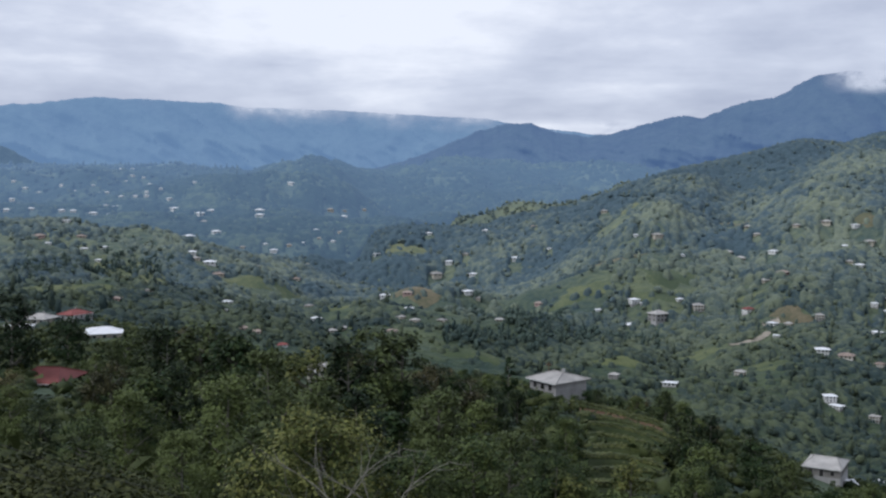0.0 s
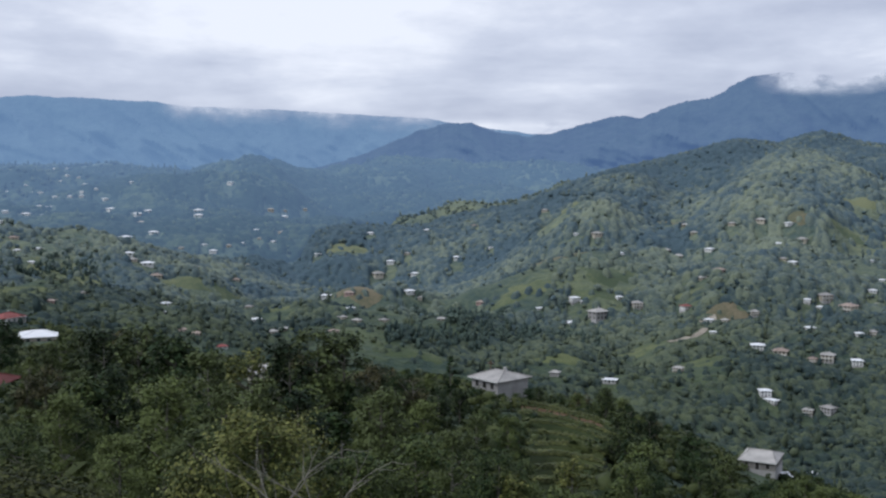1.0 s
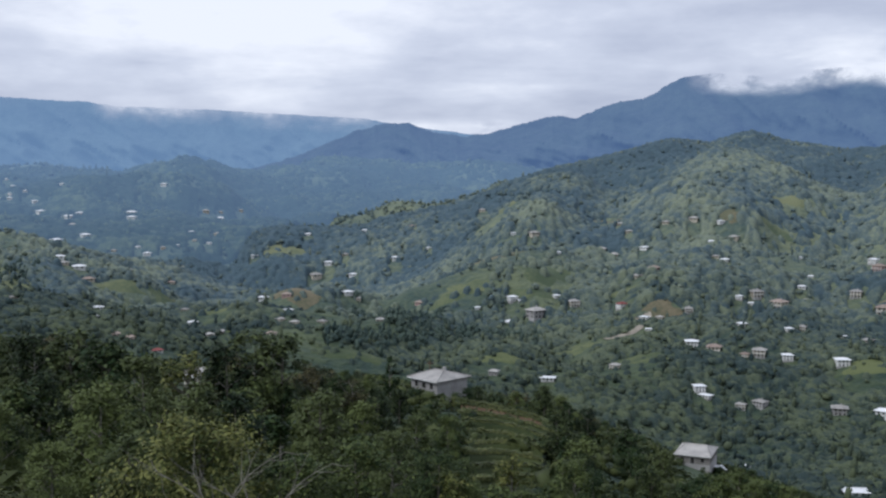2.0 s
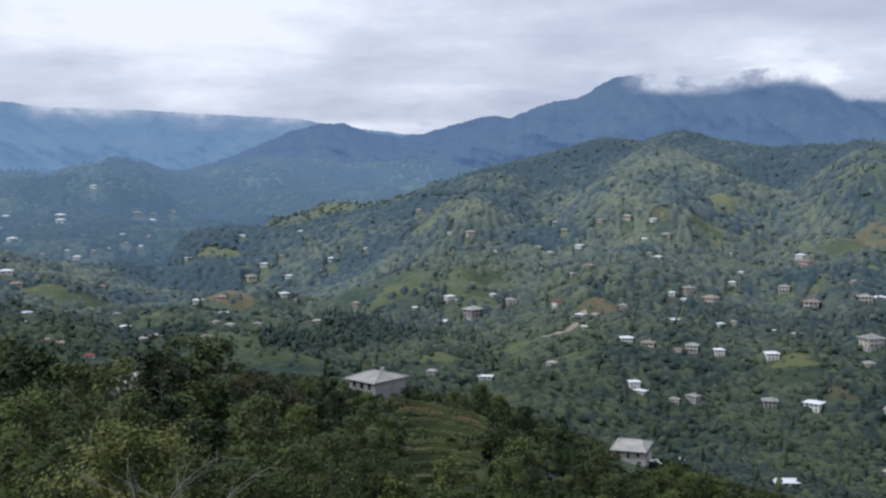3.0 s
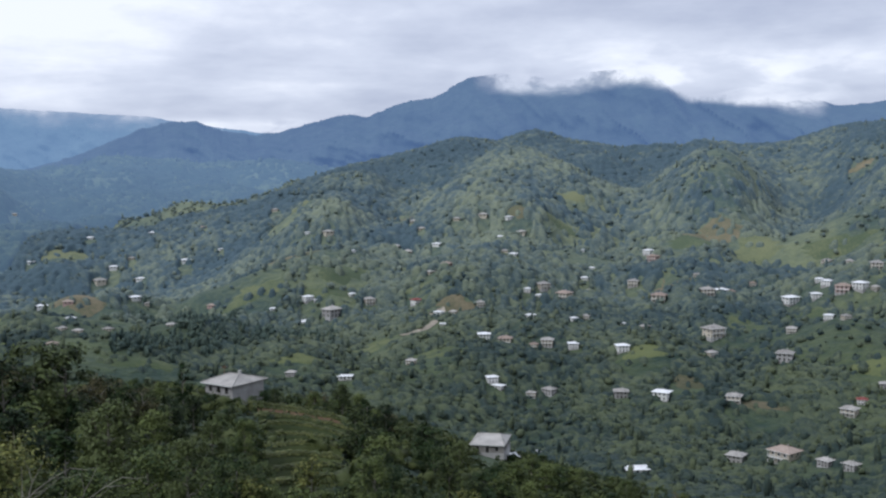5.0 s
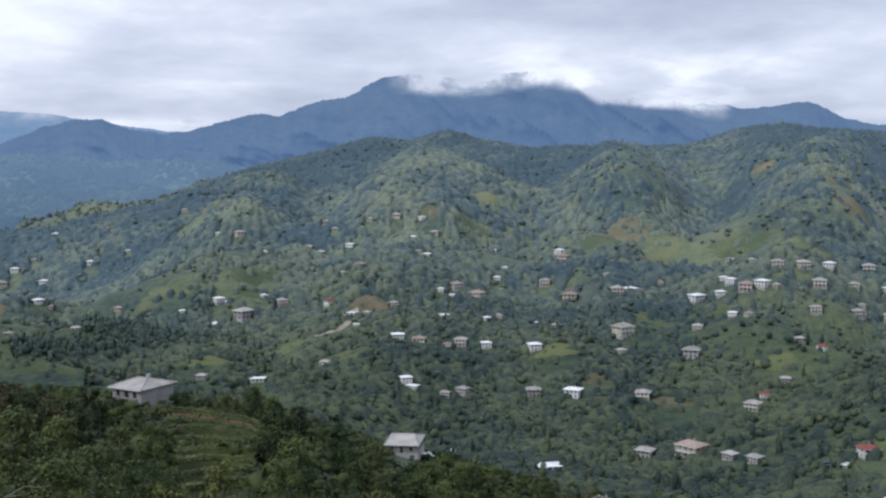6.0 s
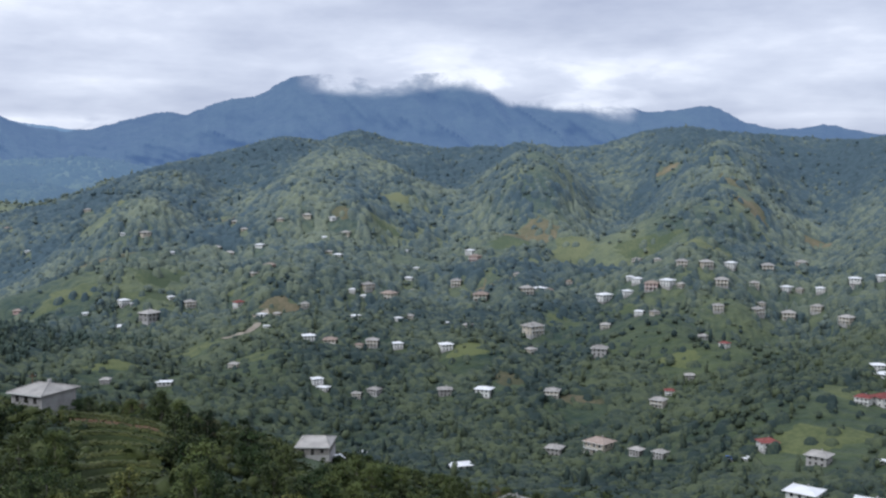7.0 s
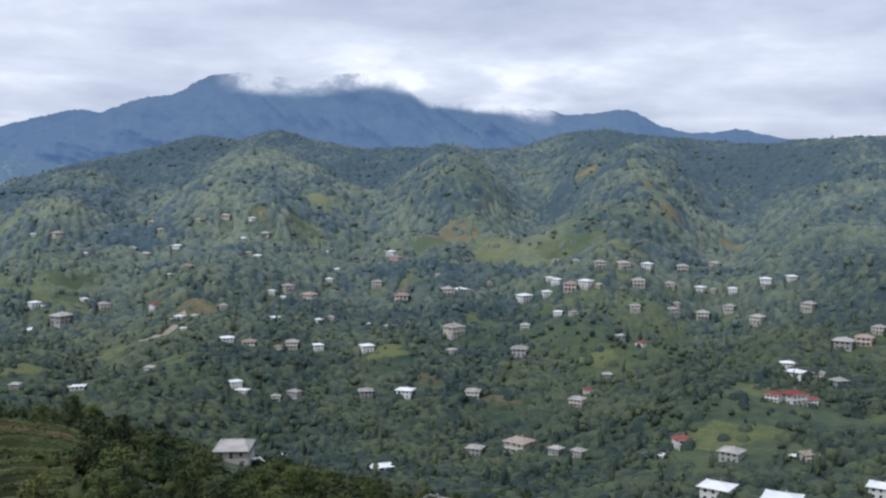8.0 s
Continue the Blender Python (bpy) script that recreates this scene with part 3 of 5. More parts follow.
def draped(name, az, r, half_w, half_d, turn, mat, label, category, seed, lift=0.35):
    """A field with an uneven edge lying on the slope."""
    cx, cy = r * math.sin(radians(az)), r * math.cos(radians(az))
    near = (r - 13) / r
    CLEAR.append((cx * near, cy * near, half_w, half_d + 15, radians(turn - az)))
    rng = np.random.RandomState(seed)
    rows, cols = 9, 36
    ang = np.linspace(0, 2 * math.pi, cols, endpoint=False)
    edge = 0.95 + sum(k[0] * np.sin(k[1] * ang + rng.rand() * 6) for k in ((0.2, 2), (0.14, 3), (0.1, 4), (0.08, 7), (0.06, 11)))
    t = np.linspace(0.02, 1, rows)[:, None]
    u, v = t * edge * np.cos(ang) * half_w, t * edge * np.sin(ang) * half_d
    c, s = math.cos(radians(turn - az)), math.sin(radians(turn - az))
    x, y = (cx + u * c - v * s).ravel(), (cy + u * s + v * c).ravel()
    # the rim dips under the grass round it
    z = land(x, y) + (lift + 0.25) * (1 - 1.7 * np.repeat(t, cols, axis=1).ravel() ** 5)
    me = mesh_from(name, np.c_[x, y, z], grid_faces(rows, cols, True)[:, ::-1], mat, True)
    return tagged(new(name, me), label, category, "fields", "structure")


MEADOWS = [
    (-20.60, 700, 34, 41, "f"),
    (-17.84, 1020, 43, 51, "f"),
    (-1.43, 905, 22, 27, "d"),
    (-8.51, 1040, 21, 26, "f"),
    (9.82, 1005, 29, 35, "d"),
    (7.93, 889, 28, 22, "f"),
    (12.63, 923, 28, 34, "f"),
    (12.02, 870, 24, 17, "f"),
    (9.48, 1228, 33, 40, "f"),
    (1.17, 587, 24, 22, "f"),
    (10.20, 624, 26, 11, "f"),
    (14.24, 720, 20, 24, "f"),
    (-2.07, 1325, 28, 21, "f"),
    (17.48, 863, 9, 11, "f"),
    (-5.96, 758, 16, 19, "f"),
    (25.86, 1211, 20, 10, "f"),
    (16.25, 1227, 19, 23, "d"),
    (22.95, 1127, 15, 10, "d"),
    (33.66, 1085, 42, 34, "d"),
    (35.92, 1042, 33, 32, "f"),
    (32.36, 1038, 25, 19, "f"),
    (31.39, 907, 19, 23, "d"),
]
UPPER_MEADOWS = [
    (25.30, 1139, 20, 10, "f"),
    (40.10, 1010, 42, 10, "f"),
    (45.72, 1105, 19, 22, "d"),
    (43.26, 961, 27, 33, "f"),
    (49.31, 411, 20, 17, "f"),
    (50.75, 482, 20, 24, "f"),
    (57.08, 451, 7, 9, "f"),
    (32.36, 612, 12, 13, "d"),
    (36.61, 561, 15, 10, "d"),
    (42.08, 620, 15, 10, "f"),
    (30.08, 655, 18, 10, "f"),
    (44.77, 1174, 25, 30, "d"),
    (49.07, 1169, 24, 14, "d"),
    (19.31, 813, 22, 10, "d"),
    (16.90, 864, 8, 10, "f"),
    (38.52, 798, 23, 27, "f"),
    (35.29, 766, 22, 26, "f"),
    (17.73, 650, 22, 27, "f"),
    (53.58, 716, 25, 31, "f"),
    (41.32, 1331, 18, 13, "d"),
    (-11.02, 1034, 29, 10, "f"),
]
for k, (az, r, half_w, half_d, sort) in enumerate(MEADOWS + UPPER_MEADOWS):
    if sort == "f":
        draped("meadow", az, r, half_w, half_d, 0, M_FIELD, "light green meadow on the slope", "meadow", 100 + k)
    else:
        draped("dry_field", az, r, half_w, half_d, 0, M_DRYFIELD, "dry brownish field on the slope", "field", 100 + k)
TRACK = [(16.10, 723), (16.85, 729), (17.52, 741), (18.01, 755), (18.26, 799), (17.96, 804), (18.69, 807)]
GROVES = [
    [(-23.1, 930), (-20.6, 971), (-18.0, 1055), (-15.0, 1038)],
    [(0.2, 622), (3.8, 657), (7.0, 682), (12.4, 766)],
    [(1.8, 893), (4.4, 697), (7.0, 848)],
]


# ---- woods on the slopes ----
def crown_template(rng, cards, lumps):
    """A small tree: a rough core with leafy facets standing out of it, one unit wide, foot at 0."""
    golden = (1 + 5 ** 0.5) / 2
    ico = np.array([(-1, golden, 0), (1, golden, 0), (-1, -golden, 0), (1, -golden, 0), (0, -1, golden), (0, 1, golden),
                    (0, -1, -golden), (0, 1, -golden), (golden, 0, -1), (golden, 0, 1), (-golden, 0, -1), (-golden, 0, 1)]) / 1.9
    tri = np.array([(0, 11, 5), (0, 5, 1), (0, 1, 7), (0, 7, 10), (0, 10, 11), (1, 5, 9), (5, 11, 4), (11, 10, 2), (10, 7, 6), (7, 1, 8),
                    (3, 9, 4), (3, 4, 2), (3, 2, 6), (3, 6, 8), (3, 8, 9), (4, 9, 5), (2, 4, 11), (6, 2, 10), (8, 6, 7), (9, 8, 1)])
    vs, fs = [], []
    for k in range(lumps):
        c = np.array((0, 0, 0.55)) if k == 0 else np.array((rng.uniform(-.3, .3), rng.uniform(-.3, .3), rng.uniform(0.3, .85)))
        s = 0.36 if k == 0 else rng.uniform(0.2, 0.3)
        fs.append(tri + sum(len(v) for v in vs))
        vs.append(ico * s * rng.uniform(0.5, 1.3, (12, 1)) * (1, 1, 1.15) + c)
    for k in range(cards):
        d = rng.normal(size=3)
        d[2] = abs(d[2]) * 0.9 - 0.25
        d /= np.linalg.norm(d)
        c = np.array((0, 0, 0.55)) + d * rng.uniform(0.34, 0.5) * (1, 1, 1.0)
        e1, e2 = rng.normal(size=3), rng.normal(size=3)
        size = rng.uniform(0.08, 0.17)
        fs.append(np.array([(0, 1, 2)]) + sum(len(v) for v in vs))
        vs.append(np.array((c - e1 * size * 0.6, c + e1 * size * 0.6, c + e2 * size)))
    return np.concatenate(vs), np.concatenate(fs)


def tallness(rng, n, slender=0.14):
    """Mostly broad crowns, a few slender ones."""
    return np.where(rng.rand(n) < slender, rng.uniform(1.3, 2.0, n), rng.uniform(0.6, 1.0, n))


def scatter(name, label, x, y, size, tall, templates, mat, seed, sink=0.2, smooth=False):
    rng = np.random.RandomState(seed)
    z = land(x, y)
    pick = rng.randint(len(templates), size=len(x))
    vs, fs, base = [], [], 0
    for k, (tv, tf) in enumerate(templates):
        sel = np.nonzero(pick == k)[0]
        a = rng.uniform(0, 2 * math.pi, len(sel))
        c, s = np.cos(a)[:, None], np.sin(a)[:, None]
        w, h = (size[sel] * np.where(tall[sel] > 1.2, 0.55, 1))[:, None], (size[sel] * tall[sel])[:, None]
        b = rng.uniform(0.75, 1.4, (len(sel), 1))
        px = (tv[:, 0] * c * b - tv[:, 1] * s / b) * w + x[sel][:, None]
        py = (tv[:, 0] * s * b + tv[:, 1] * c / b) * w + y[sel][:, None]
        pz = (tv[:, 2] - sink) * h + z[sel][:, None]
        vs.append(np.stack([px, py, pz], -1).reshape(-1, 3))
        fs.append((tf[None] + (np.arange(len(sel)) * len(tv))[:, None, None] + base).reshape(-1, 3))
        base += len(sel) * len(tv)
    return tagged(new(name, mesh_from(name, np.concatenate(vs), np.concatenate(fs), mat, smooth)), label, "woods", kind="stuff")


def clear_of(x, y, spare=1.0):
    keep = np.ones(len(x), bool)
    for cx, cy, hw, hd, turn in CLEAR:
        u = (x - cx) * math.cos(turn) + (y - cy) * math.sin(turn)
        v = -(x - cx) * math.sin(turn) + (y - cy) * math.cos(turn)
        keep &= (u / (hw * spare)) ** 2 + (v / (hd * spare)) ** 2 > 1
    return keep


def wooded(count, r0, r1, az0, az1, seed, least, fill, far=False):
    """Places for trees: even over the plan, thinned into groves and gaps."""
    rng = np.random.RandomState(seed)
    r = np.sqrt(rng.uniform(r0 * r0, r1 * r1, count))
    az = np.radians(rng.uniform(az0, az1, count))
    x, y = r * np.sin(az), r * np.cos(az)
    crest = np.interp(np.degrees(az), [q[0] for q in RIDGE], [q[1] for q in RIDGE])
    grove = fbm(x / 90, y / 90, 41, 3) * 1.6 + 0.5 + np.clip((r - 0.72 * crest) / (0.25 * crest), 0, 1) * 0.55
    grove = grove + (0.2 - np.abs(fbm(x / 230 + 7, y / 230, 3)) * 2) * 1.5
    fade = np.clip((r - r0) / 260, 0, 1) if r0 > 400 else 1
    fade = fade * np.clip((r1 - r) / 260, 0, 1) if r1 < 1200 else fade
    keep = (rng.rand(count) < np.clip(grove + fill, least, 1) * fade) & (clear_of(x, y, 0.85) | (rng.rand(count) < 0.1)) & ((r > split(np.degrees(az))) == far)
    return x[keep], y[keep], rng


HAMLET_FAR = [
    ("w", -23.50, 1711, 11.6, -20),
    ("w", -22.32, 1660, 11.2, -8),
    ("w", -22.86, 1982, 10.7, -35),
    ("w", -23.26, 1991, 10.8, 28),
    ("w", -20.79, 1648, 10.0, 5),
    ("w", -20.22, 1645, 10.0, 5),
    ("w", -19.22, 1648, 12.3, -20),
    ("w", -18.36, 1673, 10.2, -35),
    ("w", -17.77, 1688, 11.4, -35),
    ("w", -20.57, 1222, 9.1, -35),
    ("w", -22.47, 1599, 9.7, 5),
    ("w", -21.53, 1119, 6.8, 15),
    ("w", -19.70, 1103, 7.5, -8),
    ("w", -18.69, 1100, 7.4, 40),
    ("w", -20.99, 1036, 8.4, 40),
    ("w", -18.99, 1056, 6.4, -35),
    ("w", -18.06, 1794, 9.7, -20),
    ("w", -18.55, 1818, 8.6, 15),
    ("w", -17.75, 1864, 8.8, 15),
    ("w", -17.02, 1839, 8.7, -8),
    ("w", -16.43, 1839, 8.7, -8),
]
HAMLET_FAR2 = [
    ("w", -18.76, 2060, 8.4, 40),
    ("w", -18.47, 2060, 8.4, -20),
    ("w", -20.05, 2053, 8.3, 40),
    ("w", -21.88, 2113, 8.6, -35),
    ("w", -23.53, 2161, 8.8, -8),
    ("w", -23.10, 2192, 8.9, -20),
    ("w", -22.56, 2158, 8.8, -35),
    ("w", -20.75, 2115, 8.6, 40),
    ("w", -19.19, 2091, 8.5, 28),
    ("w", -17.72, 2579, 8.7, 40),
    ("w", -17.13, 2563, 8.7, -8),
    ("w", -17.14, 2158, 7.3, 40),
    ("w", -16.55, 2144, 7.2, -8),
    ("w", -17.44, 2131, 8.6, -20),
    ("w", -16.26, 2116, 8.6, -20),
    ("w", -15.67, 1851, 7.5, -8),
    ("w", -16.42, 1848, 7.5, -8),
    ("w", -15.24, 1826, 9.9, 28),
    ("w", -13.86, 1887, 7.7, 40),
]
HAMLET_FAR3 = [
    ("w", -14.94, 1754, 14.2, 28),
    ("w", -13.59, 1642, 14.4, 40),
    ("w", -12.97, 1689, 12.6, 40),
    ("w", -13.74, 1621, 12.1, -8),
    ("g", -13.38, 1519, 9.2, -35),
    ("w", -14.22, 1401, 13.3, 40),
    ("w", -12.74, 1401, 12.3, 15),
    ("w", -14.08, 1111, 10.5, -8),
    ("g", -13.93, 1080, 10.2, 28),
    ("w", -13.11, 1075, 13.1, 5),
    ("b", -12.66, 1041, 11.3, 15),
    ("w", -10.34, 1671, 14.7, -20),
    ("w", -10.34, 1571, 12.7, -20),
    ("w", -8.60, 1821, 11.1, -20),
    ("g", -6.39, 1763, 11.9, 5),
    ("w", -5.66, 1754, 14.2, -8),
    ("g", -5.54, 1549, 12.6, -35),
    ("g", -5.77, 1400, 9.5, 40),
    ("p", -21.94, 1134, 10.7, 40),
    ("b", -19.83, 1137, 9.2, 15),
]
HAMLET_LEFT = [
    ("w", -7.20, 1434, 7.3, 40),
    ("g", -7.04, 1363, 6.2, -8),
    ("w", -6.25, 1353, 6.2, -35),
    ("w", -8.00, 1337, 6.8, -8),
    ("g", -8.73, 1323, 6.7, 15),
    ("w", -10.05, 1335, 6.1, 28),
    ("w", -9.58, 1314, 10.0, -8),
    ("g", -9.43, 1300, 8.6, 40),
    ("g", -10.54, 1166, 9.5, 40),
    ("g", -7.69, 1281, 9.1, 15),
    ("b", -8.34, 1158, 8.2, -20),
    ("w", -3.78, 1312, 9.3, 5),
    ("g", -4.48, 1805, 8.2, 5),
    ("g", -3.52, 1355, 6.2, 15),
    ("w", -0.78, 1385, 9.1, -8),
    ("g", -5.60, 1777, 7.2, 5),
    ("g", -16.38, 700, 6.0, 5),
    ("p", -18.11, 621, 6.0, -20),
    ("g", -11.30, 1326, 6.7, -20),
]
HAMLET_MID = [
    ("w", -3.31, 912, 9.2, -8),
    ("p", -2.01, 896, 9.1, -8),
    ("w", -1.92, 734, 6.0, 40),
    ("g", -2.40, 710, 6.0, 40),
    ("g", -1.59, 706, 6.0, -35),
    ("g", -0.03, 720, 6.6, -35),
    ("b", -2.89, 623, 6.0, -35),
    ("w", -7.24, 731, 7.4, 5),
    ("g", -6.35, 627, 6.0, 28),
    ("b", -10.58, 579, 6.0, -8),
    ("b", -11.30, 585, 6.0, 15),
    ("r", -9.17, 552, 6.0, 15),
    ("w", -12.22, 734, 7.4, 28),
    ("s", -12.29, 631, 6.0, 5),
    ("g", -0.39, 1244, 13.9, 28),
    ("w", 0.36, 1261, 10.2, -8),
    ("w", 1.75, 1229, 10.0, -20),
    ("g", -5.64, 632, 6.0, 28),
    ("g", 1.33, 1273, 7.7, -20),
    ("g", -7.62, 776, 6.0, -35),
]
HAMLET_MIDR = [
    ("w", 4.20, 1235, 11.3, 5),
    ("w", 2.45, 1385, 9.1, -20),
    ("w", 6.09, 1247, 6.0, 28),
    ("w", 1.43, 912, 9.2, 28),
    ("g", 2.08, 909, 6.5, 5),
    ("g", 3.28, 695, 6.3, -8),
    ("p", 5.54, 900, 8.2, -20),
    ("g", 4.09, 900, 6.0, -8),
    ("w", 8.90, 853, 6.1, 5),
    ("w", 10.64, 824, 6.0, 28),
    ("b", 5.19, 1334, 8.1, 15),
    ("g", 9.15, 1333, 8.8, -8),
]
HAMLET_SLOPE = [
    ("g", 12.08, 1128, 11.4, 28),
    ("w", 10.91, 1132, 6.0, 15),
    ("g", 15.91, 1116, 10.2, -20),
    ("g", 16.59, 1100, 11.2, -8),
    ("w", 18.30, 1088, 9.9, -35),
    ("w", 13.43, 1002, 6.0, 40),
    ("p", 18.83, 907, 9.2, -35),
    ("g", 17.91, 887, 7.2, 28),
    ("g", 19.45, 1122, 8.0, -20),
    ("g", 20.93, 1127, 10.3, -8),
    ("w", 22.38, 1118, 7.9, 40),
    ("g", 17.42, 1142, 8.1, 15),
    ("g", 16.93, 1177, 8.4, 15),
    ("w", 21.87, 1068, 9.7, 40),
    ("g", 23.09, 1104, 10.1, -20),
    ("w", 22.64, 975, 8.9, -35),
    ("g", 22.14, 979, 6.9, -8),
    ("w", 26.47, 1056, 6.4, -20),
    ("w", 27.10, 984, 6.0, -8),
    ("w", 26.65, 939, 7.6, 5),
]
HAMLET_SLOPE2 = [
    ("w", 30.20, 1021, 9.3, -35),
    ("p", 30.49, 993, 11.1, -35),
    ("w", 23.43, 841, 6.0, -8),
    ("g", 24.32, 848, 10.3, 28),
    ("b", 25.52, 841, 11.9, -35),
    ("w", 24.09, 836, 6.0, -8),
    ("w", 23.60, 750, 6.8, 28),
    ("w", 26.05, 759, 6.0, 28),
    ("g", 26.70, 766, 7.0, -8),
    ("g", 26.93, 919, 6.0, -35),
    ("g", 29.38, 934, 10.4, -8),
    ("b", 30.80, 847, 12.9, -8),
    ("g", 32.85, 906, 6.4, -8),
    ("g", 30.02, 748, 7.6, -20),
    ("s", 28.79, 756, 6.0, 40),
    ("w", 10.87, 858, 8.7, 28),
    ("s", 11.37, 853, 6.0, 5),
    ("s", 10.64, 828, 6.0, 40),
    ("u", 12.20, 833, 14.4, 40),
    ("g", 14.37, 851, 9.5, 15),
]
HAMLET_SLOPE3 = [
    ("w", 13.37, 865, 6.0, 28),
    ("r", 17.04, 834, 8.5, 40),
    ("w", 18.32, 801, 7.3, -35),
    ("s", 18.62, 748, 6.8, -8),
    ("g", 20.70, 815, 7.4, 15),
    ("g", 19.15, 803, 6.0, -20),
    ("w", 20.92, 705, 9.3, 5),
    ("b", 22.13, 683, 9.7, -8),
    ("b", 23.77, 677, 6.0, -20),
    ("g", 24.54, 681, 9.0, -8),
    ("w", 26.01, 679, 7.6, 5),
    ("w", 28.78, 659, 9.0, 15),
    ("g", 16.70, 620, 6.3, -20),
    ("s", 12.91, 583, 8.9, -8),
    ("w", 21.35, 590, 7.2, 15),
    ("s", 21.72, 585, 7.7, -35),
    ("g", 23.61, 583, 6.0, -8),
    ("u", 24.64, 587, 7.7, -35),
    ("u", 28.71, 586, 8.9, 5),
    ("w", 30.99, 580, 10.0, -20),
]
HAMLET_SLOPE4 = [
    ("g", 34.91, 558, 8.5, -8),
    ("g", 33.67, 674, 6.8, 40),
    ("g", 33.76, 721, 13.2, 40),
    ("u", 37.57, 646, 10.5, -8),
    ("g", 37.88, 718, 7.3, -8),
    ("u", 43.27, 663, 6.0, 15),
    ("r", 44.44, 631, 6.0, -35),
    ("u", 42.57, 594, 6.0, 5),
    ("g", 40.89, 556, 8.5, -20),
    ("r", 41.49, 573, 6.0, 5),
    ("u", 35.05, 468, 8.1, -20),
    ("b", 37.61, 450, 11.4, -35),
    ("u", 39.72, 428, 6.0, -35),
    ("u", 41.02, 419, 6.0, -35),
    ("s", 45.63, 398, 6.0, -35),
    ("r", 46.80, 405, 7.4, 28),
    ("u", 49.49, 387, 8.6, -20),
    ("s", 52.75, 387, 6.0, 15),
    ("b", 53.54, 384, 6.0, 28),
    ("u", 9.81, 592, 6.0, -20),
]
HAMLET_UPPER = [
    ("g", 33.43, 844, 11.1, 15),
    ("w", 34.15, 874, 11.5, -35),
    ("b", 34.70, 881, 7.1, 15),
    ("b", 35.83, 904, 6.0, 5),
    ("w", 39.25, 868, 7.0, 15),
    ("w", 39.63, 853, 8.6, -20),
    ("p", 40.44, 836, 11.9, -8),
    ("w", 41.30, 836, 11.0, -35),
    ("g", 42.03, 835, 6.0, -35),
    ("w", 37.81, 850, 12.1, 40),
    ("w", 39.10, 843, 8.5, 15),
    ("w", 39.75, 714, 6.5, -8),
    ("g", 40.61, 702, 6.0, 40),
    ("g", 42.08, 871, 10.6, 5),
    ("g", 43.37, 871, 10.6, 28),
    ("w", 44.68, 909, 10.1, -20),
    ("g", 46.63, 955, 11.6, 5),
    ("g", 48.36, 1035, 10.5, -20),
    ("g", 39.62, 996, 9.1, -20),
    ("g", 40.74, 904, 6.4, 5),
]
HAMLET_UPPER2 = [
    ("g", 44.23, 850, 11.2, 5),
    ("g", 45.94, 876, 8.9, 5),
    ("w", 47.63, 890, 9.0, -35),
    ("g", 48.30, 892, 6.3, -20),
    ("w", 49.35, 890, 8.1, 5),
    ("w", 51.06, 888, 9.9, 5),
    ("u", 51.12, 871, 7.9, -20),
    ("w", 52.40, 871, 8.8, 28),
    ("g", 44.06, 800, 8.9, 5),
    ("g", 46.12, 824, 10.0, 40),
    ("g", 46.36, 855, 6.1, -20),
    ("g", 47.75, 856, 11.3, 5),
    ("g", 49.22, 858, 9.6, -20),
    ("g", 50.72, 812, 10.7, -35),
    ("g", 53.36, 812, 10.7, -35),
    ("u", 55.11, 617, 11.3, -8),
    ("p", 56.14, 626, 10.2, -8),
    ("g", 56.83, 639, 7.8, -20),
    ("w", 52.28, 555, 7.3, 15),
    ("w", 52.73, 524, 9.0, -20),
]
HAMLET_RIGHT = [
    ("r", 52.68, 460, 9.3, 40),
    ("r", 51.65, 455, 6.9, -20),
    ("r", 53.60, 467, 6.0, 5),
    ("u", 54.92, 521, 7.4, 40),
    ("g", 53.94, 530, 6.0, -8),
    ("w", 48.77, 324, 10.2, -20),
    ("w", 52.24, 311, 11.0, -8),
    ("g", 32.69, 275, 7.8, -35),
    ("w", 57.26, 339, 8.6, -8),
    ("s", 29.57, 414, 9.7, 15),
    ("s", 23.90, 476, 6.0, -35),
    ("s", 22.17, 257, 6.0, 15),
    ("t", 45.07, 399, 6.0, 5),
]
HAMLET_NEAR = [
    ("corner_block", 6.7, 216, 10.8, -47),
    ("long_block", 21.27, 256, 9.4, -10),
    ("low_red", -21.53, 169, 8.0, -30),
    ("r", -20.22, 337, 8.1, 40),
    ("wide_white", -18.73, 282, 9.4, 0),
    ("s", -22.96, 316, 8.0, 28),
    ("g", -21.93, 329, 8.0, -35),
    ("g", -6.79, 224, 8.0, 5),
]
HAMLETS = [
    (HAMLET_FAR, 0, "houses of the far settlement"),
    (HAMLET_FAR2, 0, "houses of the far settlement"),
    (HAMLET_FAR3, 0, "houses of the valley village"),
    (HAMLET_LEFT, 0, "houses of the valley village"),
    (HAMLET_MID, 0, "houses of the valley village"),
    (HAMLET_MIDR, 0, "houses of the valley village"),
    (HAMLET_SLOPE, 0, "houses of the hillside village"),
    (HAMLET_SLOPE2, 1, "houses of the hillside village"),
    (HAMLET_SLOPE3, 1, "houses of the hillside village"),
    (HAMLET_SLOPE4, 2, "houses of the hillside village"),
    (HAMLET_UPPER, 1, "houses of the hillside village"),
    (HAMLET_UPPER2, 1, "houses of the hillside village"),
    (HAMLET_RIGHT, 2, "houses of the lower slope"),
    (HAMLET_NEAR, 2, "houses of the near ridge"),
]
for rows, _, _ in HAMLETS:
    for _, az, r, front, _ in rows:
        back = 13 if r < 400 else min(12, r * 0.02)
        CLEAR.append(((r - back) * math.sin(radians(az)), (r - back) * math.cos(radians(az)), front * (0.55 + r / 5000), back * (0.6 + r / 2500) + front * 0.5, radians(-az)))


